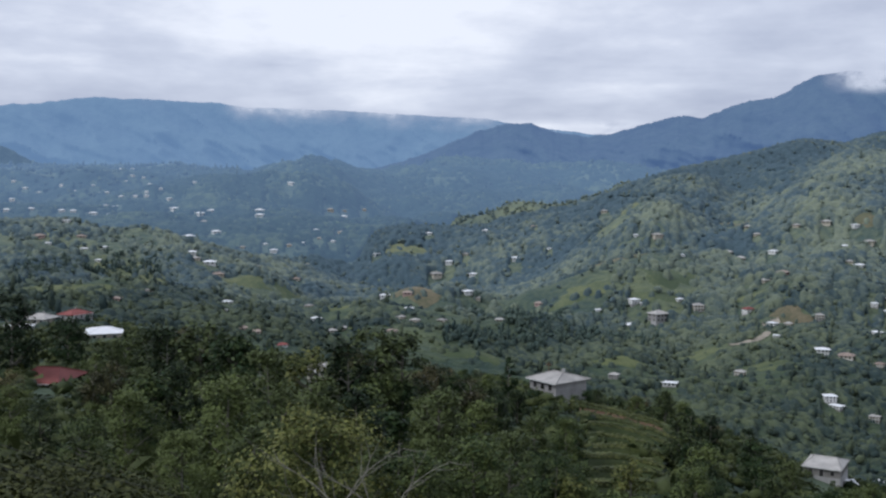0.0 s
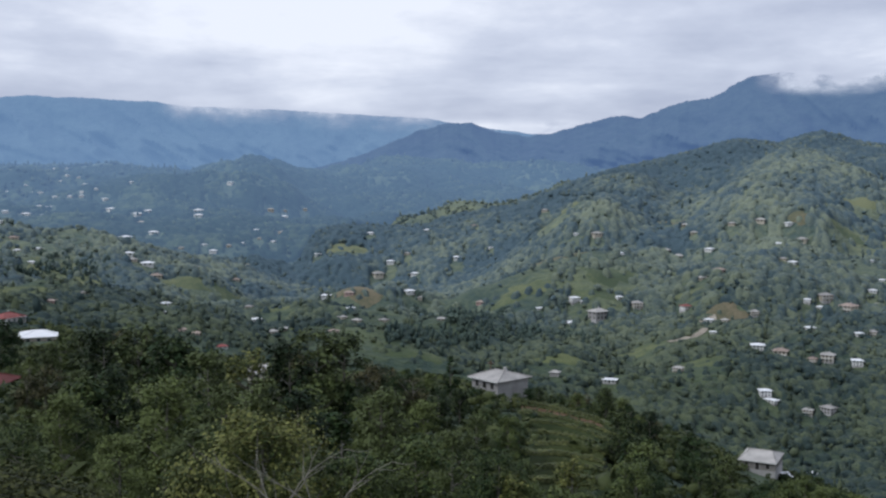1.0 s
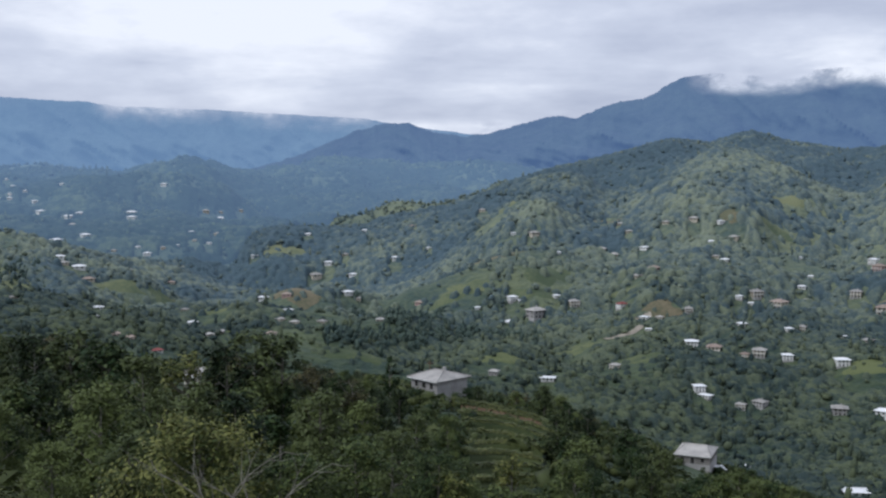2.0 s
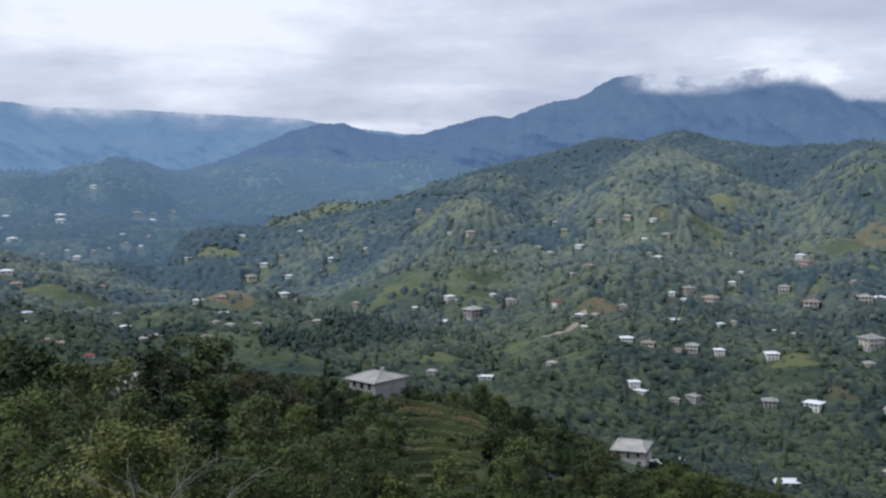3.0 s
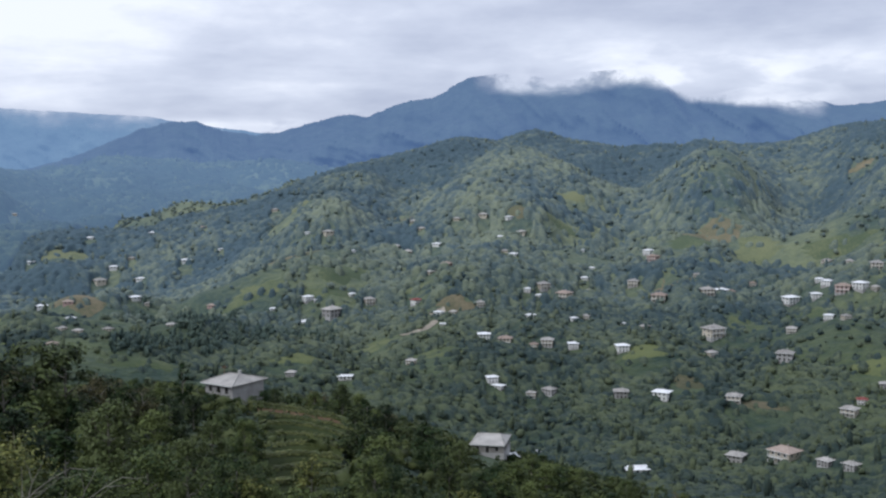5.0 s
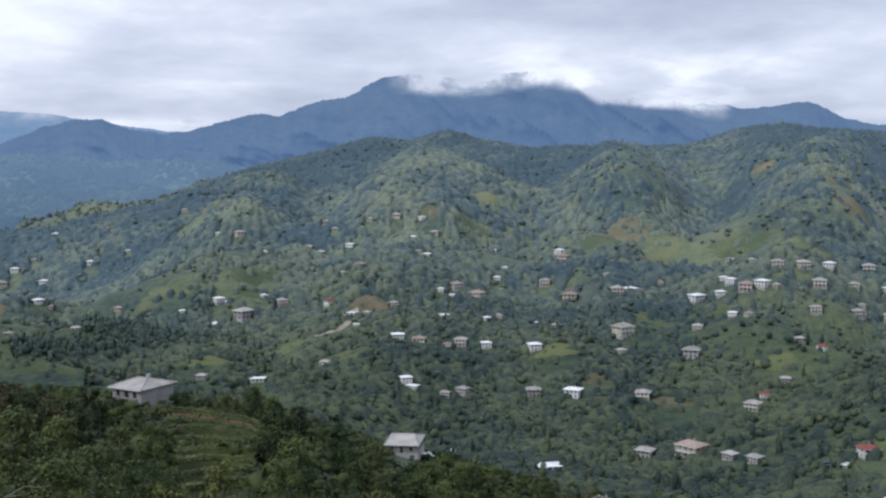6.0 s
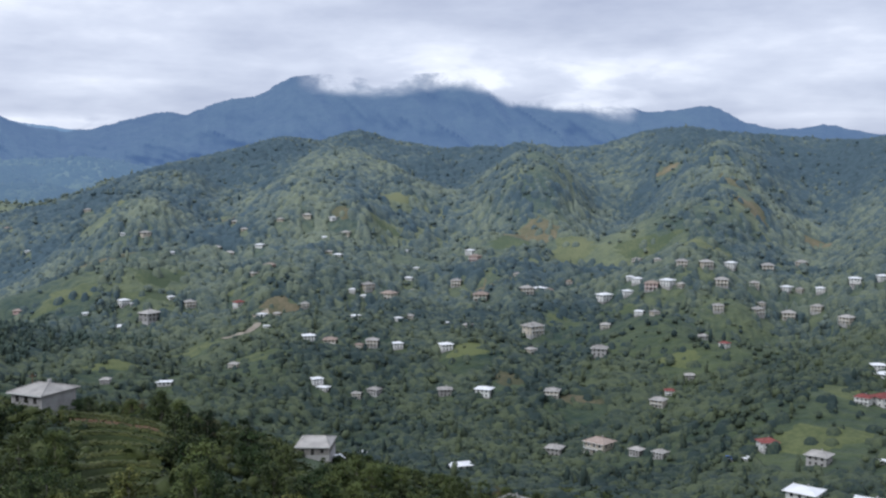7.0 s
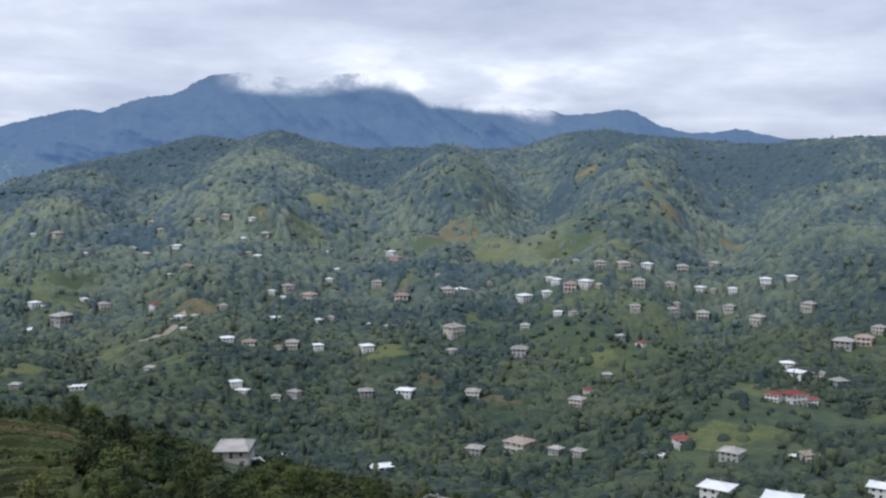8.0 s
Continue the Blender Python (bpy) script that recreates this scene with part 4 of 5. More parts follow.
for az, r in TRACK:
    CLEAR.append(((r - 6) * math.sin(radians(az)), (r - 6) * math.cos(radians(az)), 9, 16, radians(-az)))

trng = np.random.RandomState(5)
fine = [crown_template(trng, 14, 2) for _ in range(8)]
mid = [crown_template(trng, 10, 1) for _ in range(8)]
coarse = [crown_template(trng, 4, 1) for _ in range(5)]
for k, line in enumerate(GROVES):
    rng = np.random.RandomState(90 + k)
    t = rng.uniform(0, len(line) - 1, 260)
    a = np.radians(np.interp(t, range(len(line)), [p[0] for p in line]) + rng.normal(size=260) * 0.08)
    d = np.interp(t, range(len(line)), [p[1] for p in line]) + rng.normal(size=260) * 16
    scatter("dark_grove", "belt of tall dark trees across the valley", d * np.sin(a), d * np.cos(a), rng.uniform(3.5, 7.5, 260), rng.uniform(0.9, 1.6, 260), fine, M_GROVE, 95 + k)


def hashed(i, j, seed):
    h = np.sin(i * 127.1 + j * 311.7 + seed * 74.7) * 43758.5453
    return h - np.floor(h)


def canopy(name, label, az, r, cell, crown, fill, mat, seed, spare, behind=70.0, far=False):
    """Treetops grown together: domes of many sizes over the slope, open where the woods have gaps and clearings."""
    aa, rr = np.meshgrid(az, r)
    shape = aa.shape
    aa, rr = aa.ravel(), rr.ravel()
    x, y = rr * np.sin(np.radians(aa)), rr * np.cos(np.radians(aa))
    crest = np.interp(aa, [q[0] for q in RIDGE], [q[1] for q in RIDGE])
    dense = fbm(x / 90, y / 90, 41, 3) * 2.2 + fill + np.clip((rr - 0.72 * crest) / (0.2 * crest), 0, 1) * 0.6
    dense = dense + (0.2 - np.abs(fbm(x / 230 + 7, y / 230, 3)) * 2) * 1.5
    dense = np.where(clear_of(x, y, spare), dense, 0.08)
    dense = np.where(rr > crest + behind, -1, dense) if behind else dense
    dense = np.where((rr > split(aa)) == far, dense, -1)
    dense = np.where(rr < r[0] + 50, dense * np.clip((rr - r[0]) / 50, 0, 1), dense)
    # the tone drops towards the ridge crest and where the growth is dense
    darkening = 0.55 * np.clip((rr - 0.76 * crest) / (0.16 * crest), 0, 1) + 0.35 * np.clip(dense - 0.75, 0, 0.8)
    ci, cj = np.floor(x / cell), np.floor(y / cell)
    best, tone = np.full(len(x), -1.6), np.zeros(len(x))
    for di in (-1, 0, 1):
        for dj in (-1, 0, 1):
            i, j = ci + di, cj + dj
            size = 0.5 + 0.45 * hashed(i, j, seed + 3) ** 1.5
            dx = x - (i + hashed(i, j, seed)) * cell
            dy = y - (j + hashed(i, j, seed + 1)) * cell
            d2 = (dx * dx + dy * dy) / (size * cell) ** 2
            top = crown * (0.1 + 0.55 * hashed(i, j, seed + 4) ** 2 + size * np.sqrt(np.clip(1 - d2, 0, 1)))
            here = (d2 < 1) & (hashed(i, j, seed + 2) < dense) & (top > best)
            best, tone = np.where(here, top, best), np.where(here, hashed(i, j, seed + 5), tone)
    best = best + np.where(best > 0, fbm(x / 2.3, y / 2.3, seed + 9, 2) * crown * 0.3, 0)
    faces = grid_faces(*shape)
    faces = faces[(best[faces] > -1).any(axis=1)]
    used = np.unique(faces)
    renumber = np.zeros(len(x), np.int32)
    renumber[used] = np.arange(len(used))
    me = mesh_from(name, np.c_[x, y, land(x, y) + best][used], renumber[faces], mat, True)
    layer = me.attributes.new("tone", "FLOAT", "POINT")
    layer.data.foreach_set("value", (tone - darkening)[used].astype(np.float32))
    return tagged(new(name, me), label, "woods", kind="stuff")


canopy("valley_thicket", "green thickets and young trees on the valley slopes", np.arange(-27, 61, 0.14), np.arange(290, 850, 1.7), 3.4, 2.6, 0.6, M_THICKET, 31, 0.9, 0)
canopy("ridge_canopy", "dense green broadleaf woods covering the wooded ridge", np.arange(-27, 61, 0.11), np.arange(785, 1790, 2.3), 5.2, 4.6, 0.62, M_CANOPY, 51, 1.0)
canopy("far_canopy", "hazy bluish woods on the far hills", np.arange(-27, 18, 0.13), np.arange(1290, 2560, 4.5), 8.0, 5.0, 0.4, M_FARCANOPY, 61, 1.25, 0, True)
x, y, rng = wooded(17000, 330, 980, -27, 61, 71, 0.3, 0.3)
scatter("valley_woods", "dense green broadleaf trees on the lower valley slopes", x, y, 3.0 + 4.6 * rng.rand(len(x)) ** 1.8, 1.0 * tallness(rng, len(x)), mid, M_VALLEY, 72)
x, y, rng = wooded(11000, 760, 1780, -27, 61, 73, 0.3, 0.3)
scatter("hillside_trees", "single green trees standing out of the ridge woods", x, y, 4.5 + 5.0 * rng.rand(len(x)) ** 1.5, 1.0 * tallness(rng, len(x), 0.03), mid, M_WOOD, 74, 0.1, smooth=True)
x, y, rng = wooded(5000, 1250, 2320, -27, 18, 75, 0.2, 0.1, True)
near = np.hypot(x, y) < midway(np.degrees(np.arctan2(x, y)))
x, y = x[near], y[near]
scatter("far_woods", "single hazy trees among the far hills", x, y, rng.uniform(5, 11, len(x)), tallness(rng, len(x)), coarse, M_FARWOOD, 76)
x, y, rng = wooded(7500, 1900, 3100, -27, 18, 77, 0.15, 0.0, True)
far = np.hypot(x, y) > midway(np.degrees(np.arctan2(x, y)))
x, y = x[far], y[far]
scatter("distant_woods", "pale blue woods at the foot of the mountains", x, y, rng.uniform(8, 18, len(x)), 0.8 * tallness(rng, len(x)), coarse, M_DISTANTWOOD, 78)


# ---- houses ----
def hip_roof(bm, w, d, z, rise, over, ridge):
    """A hipped roof with a soffit: half width, half depth, eaves height, rise, overhang, half ridge length."""
    low = [bm.verts.new((sx * (w + over), sy * (d + over), z)) for sx, sy in ((-1, -1), (1, -1), (1, 1), (-1, 1))]
    top = [bm.verts.new((sx * (w + over), sy * (d + over), z + 0.18)) for sx, sy in ((-1, -1), (1, -1), (1, 1), (-1, 1))]
    a, b = bm.verts.new((-ridge, 0, z + rise)), bm.verts.new((ridge, 0, z + rise))
    bm.faces.new(low[::-1])
    for i in range(4):
        bm.faces.new((low[i], low[(i + 1) % 4], top[(i + 1) % 4], top[i]))
    bm.faces.new((top[0], top[1], b, a))
    bm.faces.new((top[1], top[2], b))
    bm.faces.new((top[2], top[3], a, b))
    bm.faces.new((top[3], top[0], a))
    return bm


def ring_frame(bm, hw, hh, wide):
    """A window surround as one closed ring."""
    loops = []
    for y, e in ((-0.09, 0), (-0.09, wide), (0.05, wide), (0.05, 0)):
        loops.append([bm.verts.new((x, y, z)) for x, z in ((-hw - e, -e), (hw + e, -e), (hw + e, hh + e), (-hw - e, hh + e))])
    for a in range(4):
        for k in range(4):
            p, q = loops[a], loops[(a + 1) % 4]
            bm.faces.new((p[k], p[(k + 1) % 4], q[(k + 1) % 4], q[k]))


def house(name, label, wall_mat, roof_mat, blank=(), w=5.0, d=4.2, storeys=2, ridge=1.6, rise=2.1, over=1.05, balcony=True, detail=True, glazed=True, chimney=True, pane_cols=3):
    """A village house facing -y: walls, hipped roof, windows in their frames, a balcony on posts."""
    root = tagged(new(name), label, "house", "village houses")
    H = 2.7 * storeys
    part("wall", box(bmesh.new(), -w, -d, -3.0, w, d, H), wall_mat, root)
    part("roof", hip_roof(bmesh.new(), w, d, H + 0.004, rise, over, ridge), roof_mat, root)
    if detail:
        bm = box(bmesh.new(), -w - 0.06, -d - 0.06, -3, w + 0.06, d + 0.06, 0.35)
        part("plinth", bm, M_WALL_GREY, root)
    if detail > 1:
        # capping strips along the ridge and the hips, and the eaves gutter
        low, high = H + 0.21, H + rise + 0.04
        for a, b in [((-ridge, 0, high), (ridge, 0, high))] + [((sx * (w + over), sy * (d + over), low), (sx * ridge, 0, high)) for sx in (-1, 1) for sy in (-1, 1)]:
            v, f = tube([np.array(a, float), np.array(b, float)], [0.13, 0.13], 6)
            mesh_part("ridge_cap", mesh_from("ridge_cap", v, f, roof_mat), root)
        part("gutter", box(bmesh.new(), -w - over - 0.02, -d - over - 0.16, H - 0.02, w + over + 0.02, -d - over - 0.01, H + 0.12), M_FRAME, root)
    shared = {}

    def opening(px, py, z, hw, hh, side, kind="window"):
        key = (round(hw, 2), round(hh, 2), side, kind)
        if key not in shared:
            fr = bmesh.new()
            ring_frame(fr, hw, hh, 0.12 if glazed else 0.15)
            me = bpy.data.meshes.new("frame")
            fr.to_mesh(me)
            fr.free()
            me.materials.append(M_FRAME if glazed else M_WALL_GREY)
            gl = box(bmesh.new(), -hw, -0.03, 0, hw, 0.04, hh)
            mg = bpy.data.meshes.new("pane")
            gl.to_mesh(mg)
            gl.free()
            mg.materials.append(M_PANE if glazed else M_DARK_PANEL)
            shared[key] = (me, mg)
        me, mg = shared[key]
        pane = mesh_part(kind, mg, root)
        pane.matrix_basis = pose(px, py, z, 0, 0, {"front": 0, "right": 90, "back": 180, "left": -90}[side])
        if detail > 1:
            mesh_part("frame", me, pane)
    for s in range(storeys):
        z = 2.7 * s + 0.9
        cols = pane_cols if detail else 2
        for k in range(cols):
            px = (k - (cols - 1) / 2) * (1.75 * w / cols)
            if s == 0 and k == cols // 2 and detail:
                opening(px, -d - 0.02, 0.36, 0.55, 2.05, "front", "door")
            else:
                opening(px, -d - 0.02, z, 0.55 if detail else 0.7, 1.35, "front")
        for k in range(2 if detail else 1):
            py = (k - 0.5) * d if detail else 0
            for side, sx in (("right", 1), ("left", -1)):
                if side not in blank:
                    opening(sx * (w + 0.02), py, z, 0.5, 1.3, side)
    if balcony and storeys > 1:
        part("balcony", box(bmesh.new(), -w, -d - 1.5, 2.55, w, -d, 2.73), M_FRAME, root)
        for k in range(4 if detail else 2):
            px = -w + 0.25 + k * (2 * w - 0.5) / (3 if detail else 1)
            part("post", box(bmesh.new(), px - .12, -d - 1.45, -1.5, px + .12, -d - 1.2, 2.55), M_FRAME, root)
            if detail:
                part("post", box(bmesh.new(), px - .08, -d - 1.43, 2.8, px + .08, -d - 1.27, H), M_FRAME, root)
        rail = box(bmesh.new(), -w, -d - 1.48, 3.55, w, -d - 1.4, 3.63)
        if detail:
            for k in range(24):
                px = -w + 0.1 + k * (2 * w - 0.2) / 23
                box(rail, px - .025, -d - 1.46, 2.73, px + .025, -d - 1.42, 3.55)
        part("railing", rail, M_FRAME, root)
    if chimney:
        part("chimney", box(bmesh.new(), ridge * .5, 0.4, H + rise * 0.4, ridge * .5 + .6, 1.0, H + rise + .7), M_WALL_GREY, root)
    return root


KINDS = {
    "g": dict(label="two-storey pale plaster house with weathered grey roof among trees", wall_mat=M_WALL_CREAM, roof_mat=M_ROOF_GREY),
    "w": dict(label="white village house with bright zinc roof among trees", wall_mat=M_WALL_WHITE, roof_mat=M_ROOF_WHITE, rise=1.5, balcony=False),
    "r": dict(label="white-walled village house with red sheet roof", wall_mat=M_WALL_WHITE, roof_mat=M_ROOF_RED),
    "u": dict(label="grey concrete block house with unglazed windows", wall_mat=M_WALL_GREY, roof_mat=M_ROOF_GREY, glazed=False, balcony=False),
    "corner_block": dict(label="unfinished concrete house with hipped grey roof on the ridge", wall_mat=M_WALL_GREY, roof_mat=M_ROOF_GREY, glazed=False, balcony=False, blank=("right",), w=4.4, d=4.8, over=0.7, rise=1.7, ridge=1.5),
    "long_block": dict(label="grey block house with broad sheet roof below the terraces", wall_mat=M_WALL_BLOCK, roof_mat=M_ROOF_GREY, glazed=False, balcony=False, w=5.2, d=6.4, over=0.45, rise=2.1, ridge=3.2, chimney=False, storeys=1),
    "low_red": dict(label="low house with rust-red sheet roof among trees", wall_mat=M_WALL_CREAM, roof_mat=M_ROOF_RED, storeys=1, w=5.0, d=6.0, rise=2.6, ridge=2.6, balcony=False, chimney=False),
    "wide_white": dict(label="low building with broad white metal roof", wall_mat=M_WALL_CREAM, roof_mat=M_ROOF_WHITE, storeys=1, w=5.4, d=6.5, rise=1.5, ridge=1.0, over=0.6, balcony=False, chimney=False),
    "b": dict(label="cream village house with rust-brown sheet roof", wall_mat=M_WALL_CREAM, roof_mat=M_ROOF_RUST),
    "p": dict(label="pink plaster house with pale roof on the slope", wall_mat=M_WALL_PINK, roof_mat=M_ROOF_RUST),
    "t": dict(label="low shelter under a blue tarpaulin beside a shed", wall_mat=M_WALL_GREY, roof_mat=M_BLUE, storeys=1, rise=0.8, d=3.0, balcony=False, chimney=False),
    "s": dict(label="low white shed with bright zinc roof", wall_mat=M_WALL_WHITE, roof_mat=M_ROOF_WHITE, storeys=1, rise=0.9, d=3.2, balcony=False, chimney=False),
}
MODELS = {}


def village(rows, detail, group):
    """Rows: kind, azimuth, distance, frontage in metres, turn of the front from facing the viewpoint."""
    for kind, az, r, front, turn in rows:
        x, y, z = spot(az, r)
        # some houses are raised or lowered to line up as seen from the viewpoint
        key = (kind, detail)
        size = front / 11.6
        z -= {"corner_block": -0.7, "long_block": -2.3, "low_red": 0.5, "wide_white": 0.6}.get(kind, 0)
        if key not in MODELS:
            # far models: one storey and wide eaves, shaped to look flat from the viewpoint
            ob = MODELS[key] = house("house", detail=detail, **dict(KINDS[kind], **({} if detail else dict(storeys=1, balcony=False, chimney=False, over=1.2))))
            ob.matrix_basis = pose(x, y, z - 0.4, 0, 0, -az + turn) @ Matrix.Scale(size, 4)
        else:
            ob = copy_thing(MODELS[key], pose(x, y, z - 0.4, 0, 0, -az + turn) @ Matrix.Scale(size / MODELS[key].scale[0], 4))
        tagged(ob, group=group)


for rows, detail, group in HAMLETS:
    village(rows, detail, group)


# ---- near trees ----
def tree_meshes(seed, height, width, clusters, leaves, leaf, shape, leaf_mat, gaps=0.0):
    """Trunk with limbs that reach into the crown, and a crown of leaf sprays round the limb ends."""
    rng = np.random.RandomState(seed)
    base = height * (0.1 if shape != "bush" else 0.08)
    centres = []
    for _ in range(clusters):
        t = rng.rand() ** 0.8
        if shape == "cone":
            reach = (1 - t) ** 0.75 * 0.95 + 0.06
        elif shape == "spindle":
            reach = math.sin(math.pi * min(0.12 + t * 0.86, 1)) ** 0.6
        else:
            reach = math.sin(math.pi * (0.16 + 0.78 * t)) ** 0.55
        a = rng.uniform(0, 2 * math.pi)
        lump = 0.78 + 0.3 * math.sin(2 * a + seed) * math.sin(5 * t + seed) + rng.uniform(-.12, .12)
        q = reach * lump * width / 2 * (rng.rand() ** 0.4)
        centres.append((q * math.cos(a), q * math.sin(a), base + t * (height - base) * 0.96))
    centres = np.array(centres)
    wood_v, wood_f, n = [], [], 0
    lean = rng.uniform(-.05, .05, 2)
    pts = [np.array((lean[0] * h, lean[1] * h, h)) for h in np.linspace(-0.8, height * 0.85, 7)]
    thick = 0.018 * height + 0.05
    v, f = tube(pts, np.linspace(thick, thick * 0.15, 7), 7)
    wood_v.append(v), wood_f.append(f)
    n += len(v)
    for c in centres[rng.permutation(len(centres))[:min(16, clusters)]]:
        z0 = max(base * 0.7, c[2] - np.hypot(c[0], c[1]) * 0.9)
        start = np.array((lean[0] * z0, lean[1] * z0, z0))
        midp = (start + c) / 2 + (0, 0, -0.06 * height * rng.rand())
        v, f = tube([start, midp, c], [thick * .38, thick * .24, thick * .06], 5)
        wood_v.append(v), wood_f.append(f + n)
        n += len(v)
    trunk = mesh_from("trunk", np.concatenate(wood_v), np.concatenate(wood_f), M_BARK, True)
    spread = width / (2.2 * clusters ** 0.4)
    own = np.repeat(np.arange(clusters), leaves)
    off = rng.normal(size=(len(own), 3)) * spread * (0.62, 0.62, 0.45)
    pos = centres[own] + off
    if gaps:
        pos = pos[rng.rand(len(pos)) > gaps]
    m = len(pos)
    out = pos - np.array((0, 0, base + (height - base) * 0.4))
    out /= np.linalg.norm(out, axis=1)[:, None] + 1e-6
    nrm = out * 0.8 + rng.normal(size=(m, 3)) * 0.55 + (0, 0, 0.5)
    nrm /= np.linalg.norm(nrm, axis=1)[:, None]
    u = np.cross(nrm, rng.normal(size=(m, 3)))
    u /= np.linalg.norm(u, axis=1)[:, None]
    w = np.cross(nrm, u)
    size = (leaf * rng.uniform(0.6, 1.35, m))[:, None]
    quad = np.stack([pos - u * size, pos - w * size * 0.55 + nrm * size * .12, pos + u * size, pos + w * size * 0.55 + nrm * size * .12], 1).reshape(-1, 3)
    crown = mesh_from("crown", quad, np.arange(4 * m).reshape(m, 4), leaf_mat)
    return trunk, crown


TREE_KINDS = {}


def plant(kind, az, r, height, turn=0.0, sink=0.0):
    """One tree of a kind at an azimuth and a distance, scaled to its height."""
    trunk, crown, tall, label, category = TREE_KINDS[kind]
    root = tagged(new("tree" if category == "tree" else "bush"), label, category, "foreground trees")
    mesh_part("trunk", trunk, root)
    mesh_part("crown", crown, root)
    x, y, z = spot(az, r)
    s = height / tall
    root.matrix_basis = pose(x, y, z - sink, 0, 0, turn) @ Matrix.Diagonal((s, s, s, 1))
    return root


def kind_of_tree(key, label, category, *spec):
    trunk, crown = tree_meshes(*spec)
    TREE_KINDS[key] = (trunk, crown, spec[1], label, category)


# seed, height, width, sprays, leaves a spray, leaf length, shape, leaves
for k in range(3):
    kind_of_tree("dark%d" % k, "dark green broadleaf tree with dense rounded crown", "tree", 11 + k, 11, 8.4, 48, 54, 0.275, "round", M_LEAF_DARK)
    kind_of_tree("green%d" % k, "green broadleaf tree with loose leafy crown", "tree", 21 + k, 9, 7.0, 44, 50, 0.25, "round", M_LEAF_GREEN)
for k in range(2):
    kind_of_tree("brown%d" % k, "thin russet-green tree with sparse crown", "tree", 31 + k, 9, 6.0, 36, 50, 0.21, "round", M_LEAF_BROWN, 0.15)
    kind_of_tree("spire%d" % k, "slender dark conical tree", "tree", 41 + k, 10, 3.6, 40, 34, 0.24, "spindle", M_LEAF_GREEN)
    kind_of_tree("bush%d" % k, "leafy green bush on the slope", "bush", 51 + k, 4, 4.6, 26, 30, 0.22, "bush", M_LEAF_GREEN)
    kind_of_tree("thick%d" % k, "dark green tree with heavy leafy boughs", "tree", 65 + k, 10, 7.2, 90, 84, 0.14, "round", M_LEAF_DARK)
    kind_of_tree("close%d" % k, "broad green tree with layered leafy boughs", "tree", 61 + k, 10, 7.6, 90, 84, 0.14, "round", M_LEAF_GREEN)
kind_of_tree("walnut", "yellow-green walnut tree with bare grey upper branches", "tree", 71, 10, 11.0, 120, 120, 0.125, "round", M_LEAF_YELLOW)
kind_of_tree("pale", "yellowish broadleaf tree with airy crown", "tree", 72, 9, 6.5, 52, 40, 0.22, "round", M_LEAF_YELLOW, 0.1)

TREES = [
    ("dark0", -3.9, 150, 15.6),
    ("dark1", -5.3, 140, 14.3),
    ("dark2", -2.2, 155, 15.4),
    ("dark1", -15.4, 150, 11.8),
    ("dark0", -13.5, 140, 13.2),
    ("green0", -11.5, 130, 13.0),
    ("dark2", -9.8, 120, 11.4),
    ("pale", -7.6, 150, 12.6),
    ("dark2", -16.1, 160, 11.0),
    ("dark0", -23.4, 170, 13.8),
    ("green1", -20.6, 200, 10.2),
    ("spire0", -17.6, 190, 8.7),
    ("close0", -17.5, 75, 7.9),
    ("close1", -12.3, 72, 10.7),
    ("thick0", -21.9, 80, 6.0),
    ("close1", -23.3, 85, 6.5),
    ("close1", -19.6, 60, 5.9),
    ("walnut", -6.6, 45, 8.5),
    ("spire1", -2.4, 75, 11.1),
    ("close0", 2.2, 62, 9.3),
    ("close1", 6.7, 80, 8.0),
    ("dark1", -0.1, 110, 10.5),
    ("brown1", -0.8, 170, 10.4),
    ("brown0", 1.8, 160, 9.5),
    ("spire0", 3.9, 190, 9.8),
    ("dark0", 3.1, 150, 7.8),
]
MORE_TREES = [
    ("dark2", 5.4, 130, 6.5),
    ("pale", 7.5, 190, 3.0),
    ("brown1", -18.4, 120, 7.0),
    ("dark1", -14.8, 110, 8.9),
    ("thick0", -9.2, 95, 10.3),
    ("dark0", -7.0, 110, 10.2),
    ("dark1", -4.7, 100, 10.4),
    ("brown1", -23.5, 120, 5.2),
    ("brown0", -19.3, 125, 5.9),
    ("green0", -16.3, 100, 8.3),
    ("dark1", 12.7, 215, 8.8),
    ("green0", 11.2, 220, 5.6),
    ("spire1", 14.0, 210, 7.3),
    ("dark0", 15.2, 220, 7.3),
    ("dark2", 17.3, 230, 7.3),
    ("dark2", 8.9, 225, 5.3),
    ("thick1", 4.0, 90, 8.5),
    ("close0", -1.1, 60, 8.2),
    ("close0", -14.6, 60, 6.3),
    ("thick0", -10.2, 65, 8.4),
    ("thick1", -4.4, 60, 8.7),
    ("dark1", 4.4, 170, 6.2),
    ("bush0", 5.2, 207, 2.9),
    ("bush1", 6.0, 206, 2.0),
    ("bush0", 6.9, 205, 2.0),
    ("bush1", 7.7, 207, 2.9),
    ("green1", 8.3, 212, 4.6),
    ("bush0", 20.5, 246, 1.7),
    ("bush1", 21.7, 245, 1.7),
]
prng = random.Random(3)
for kind, az, r, height in TREES + MORE_TREES:
    plant(kind, az, r, height, prng.uniform(0, 360))
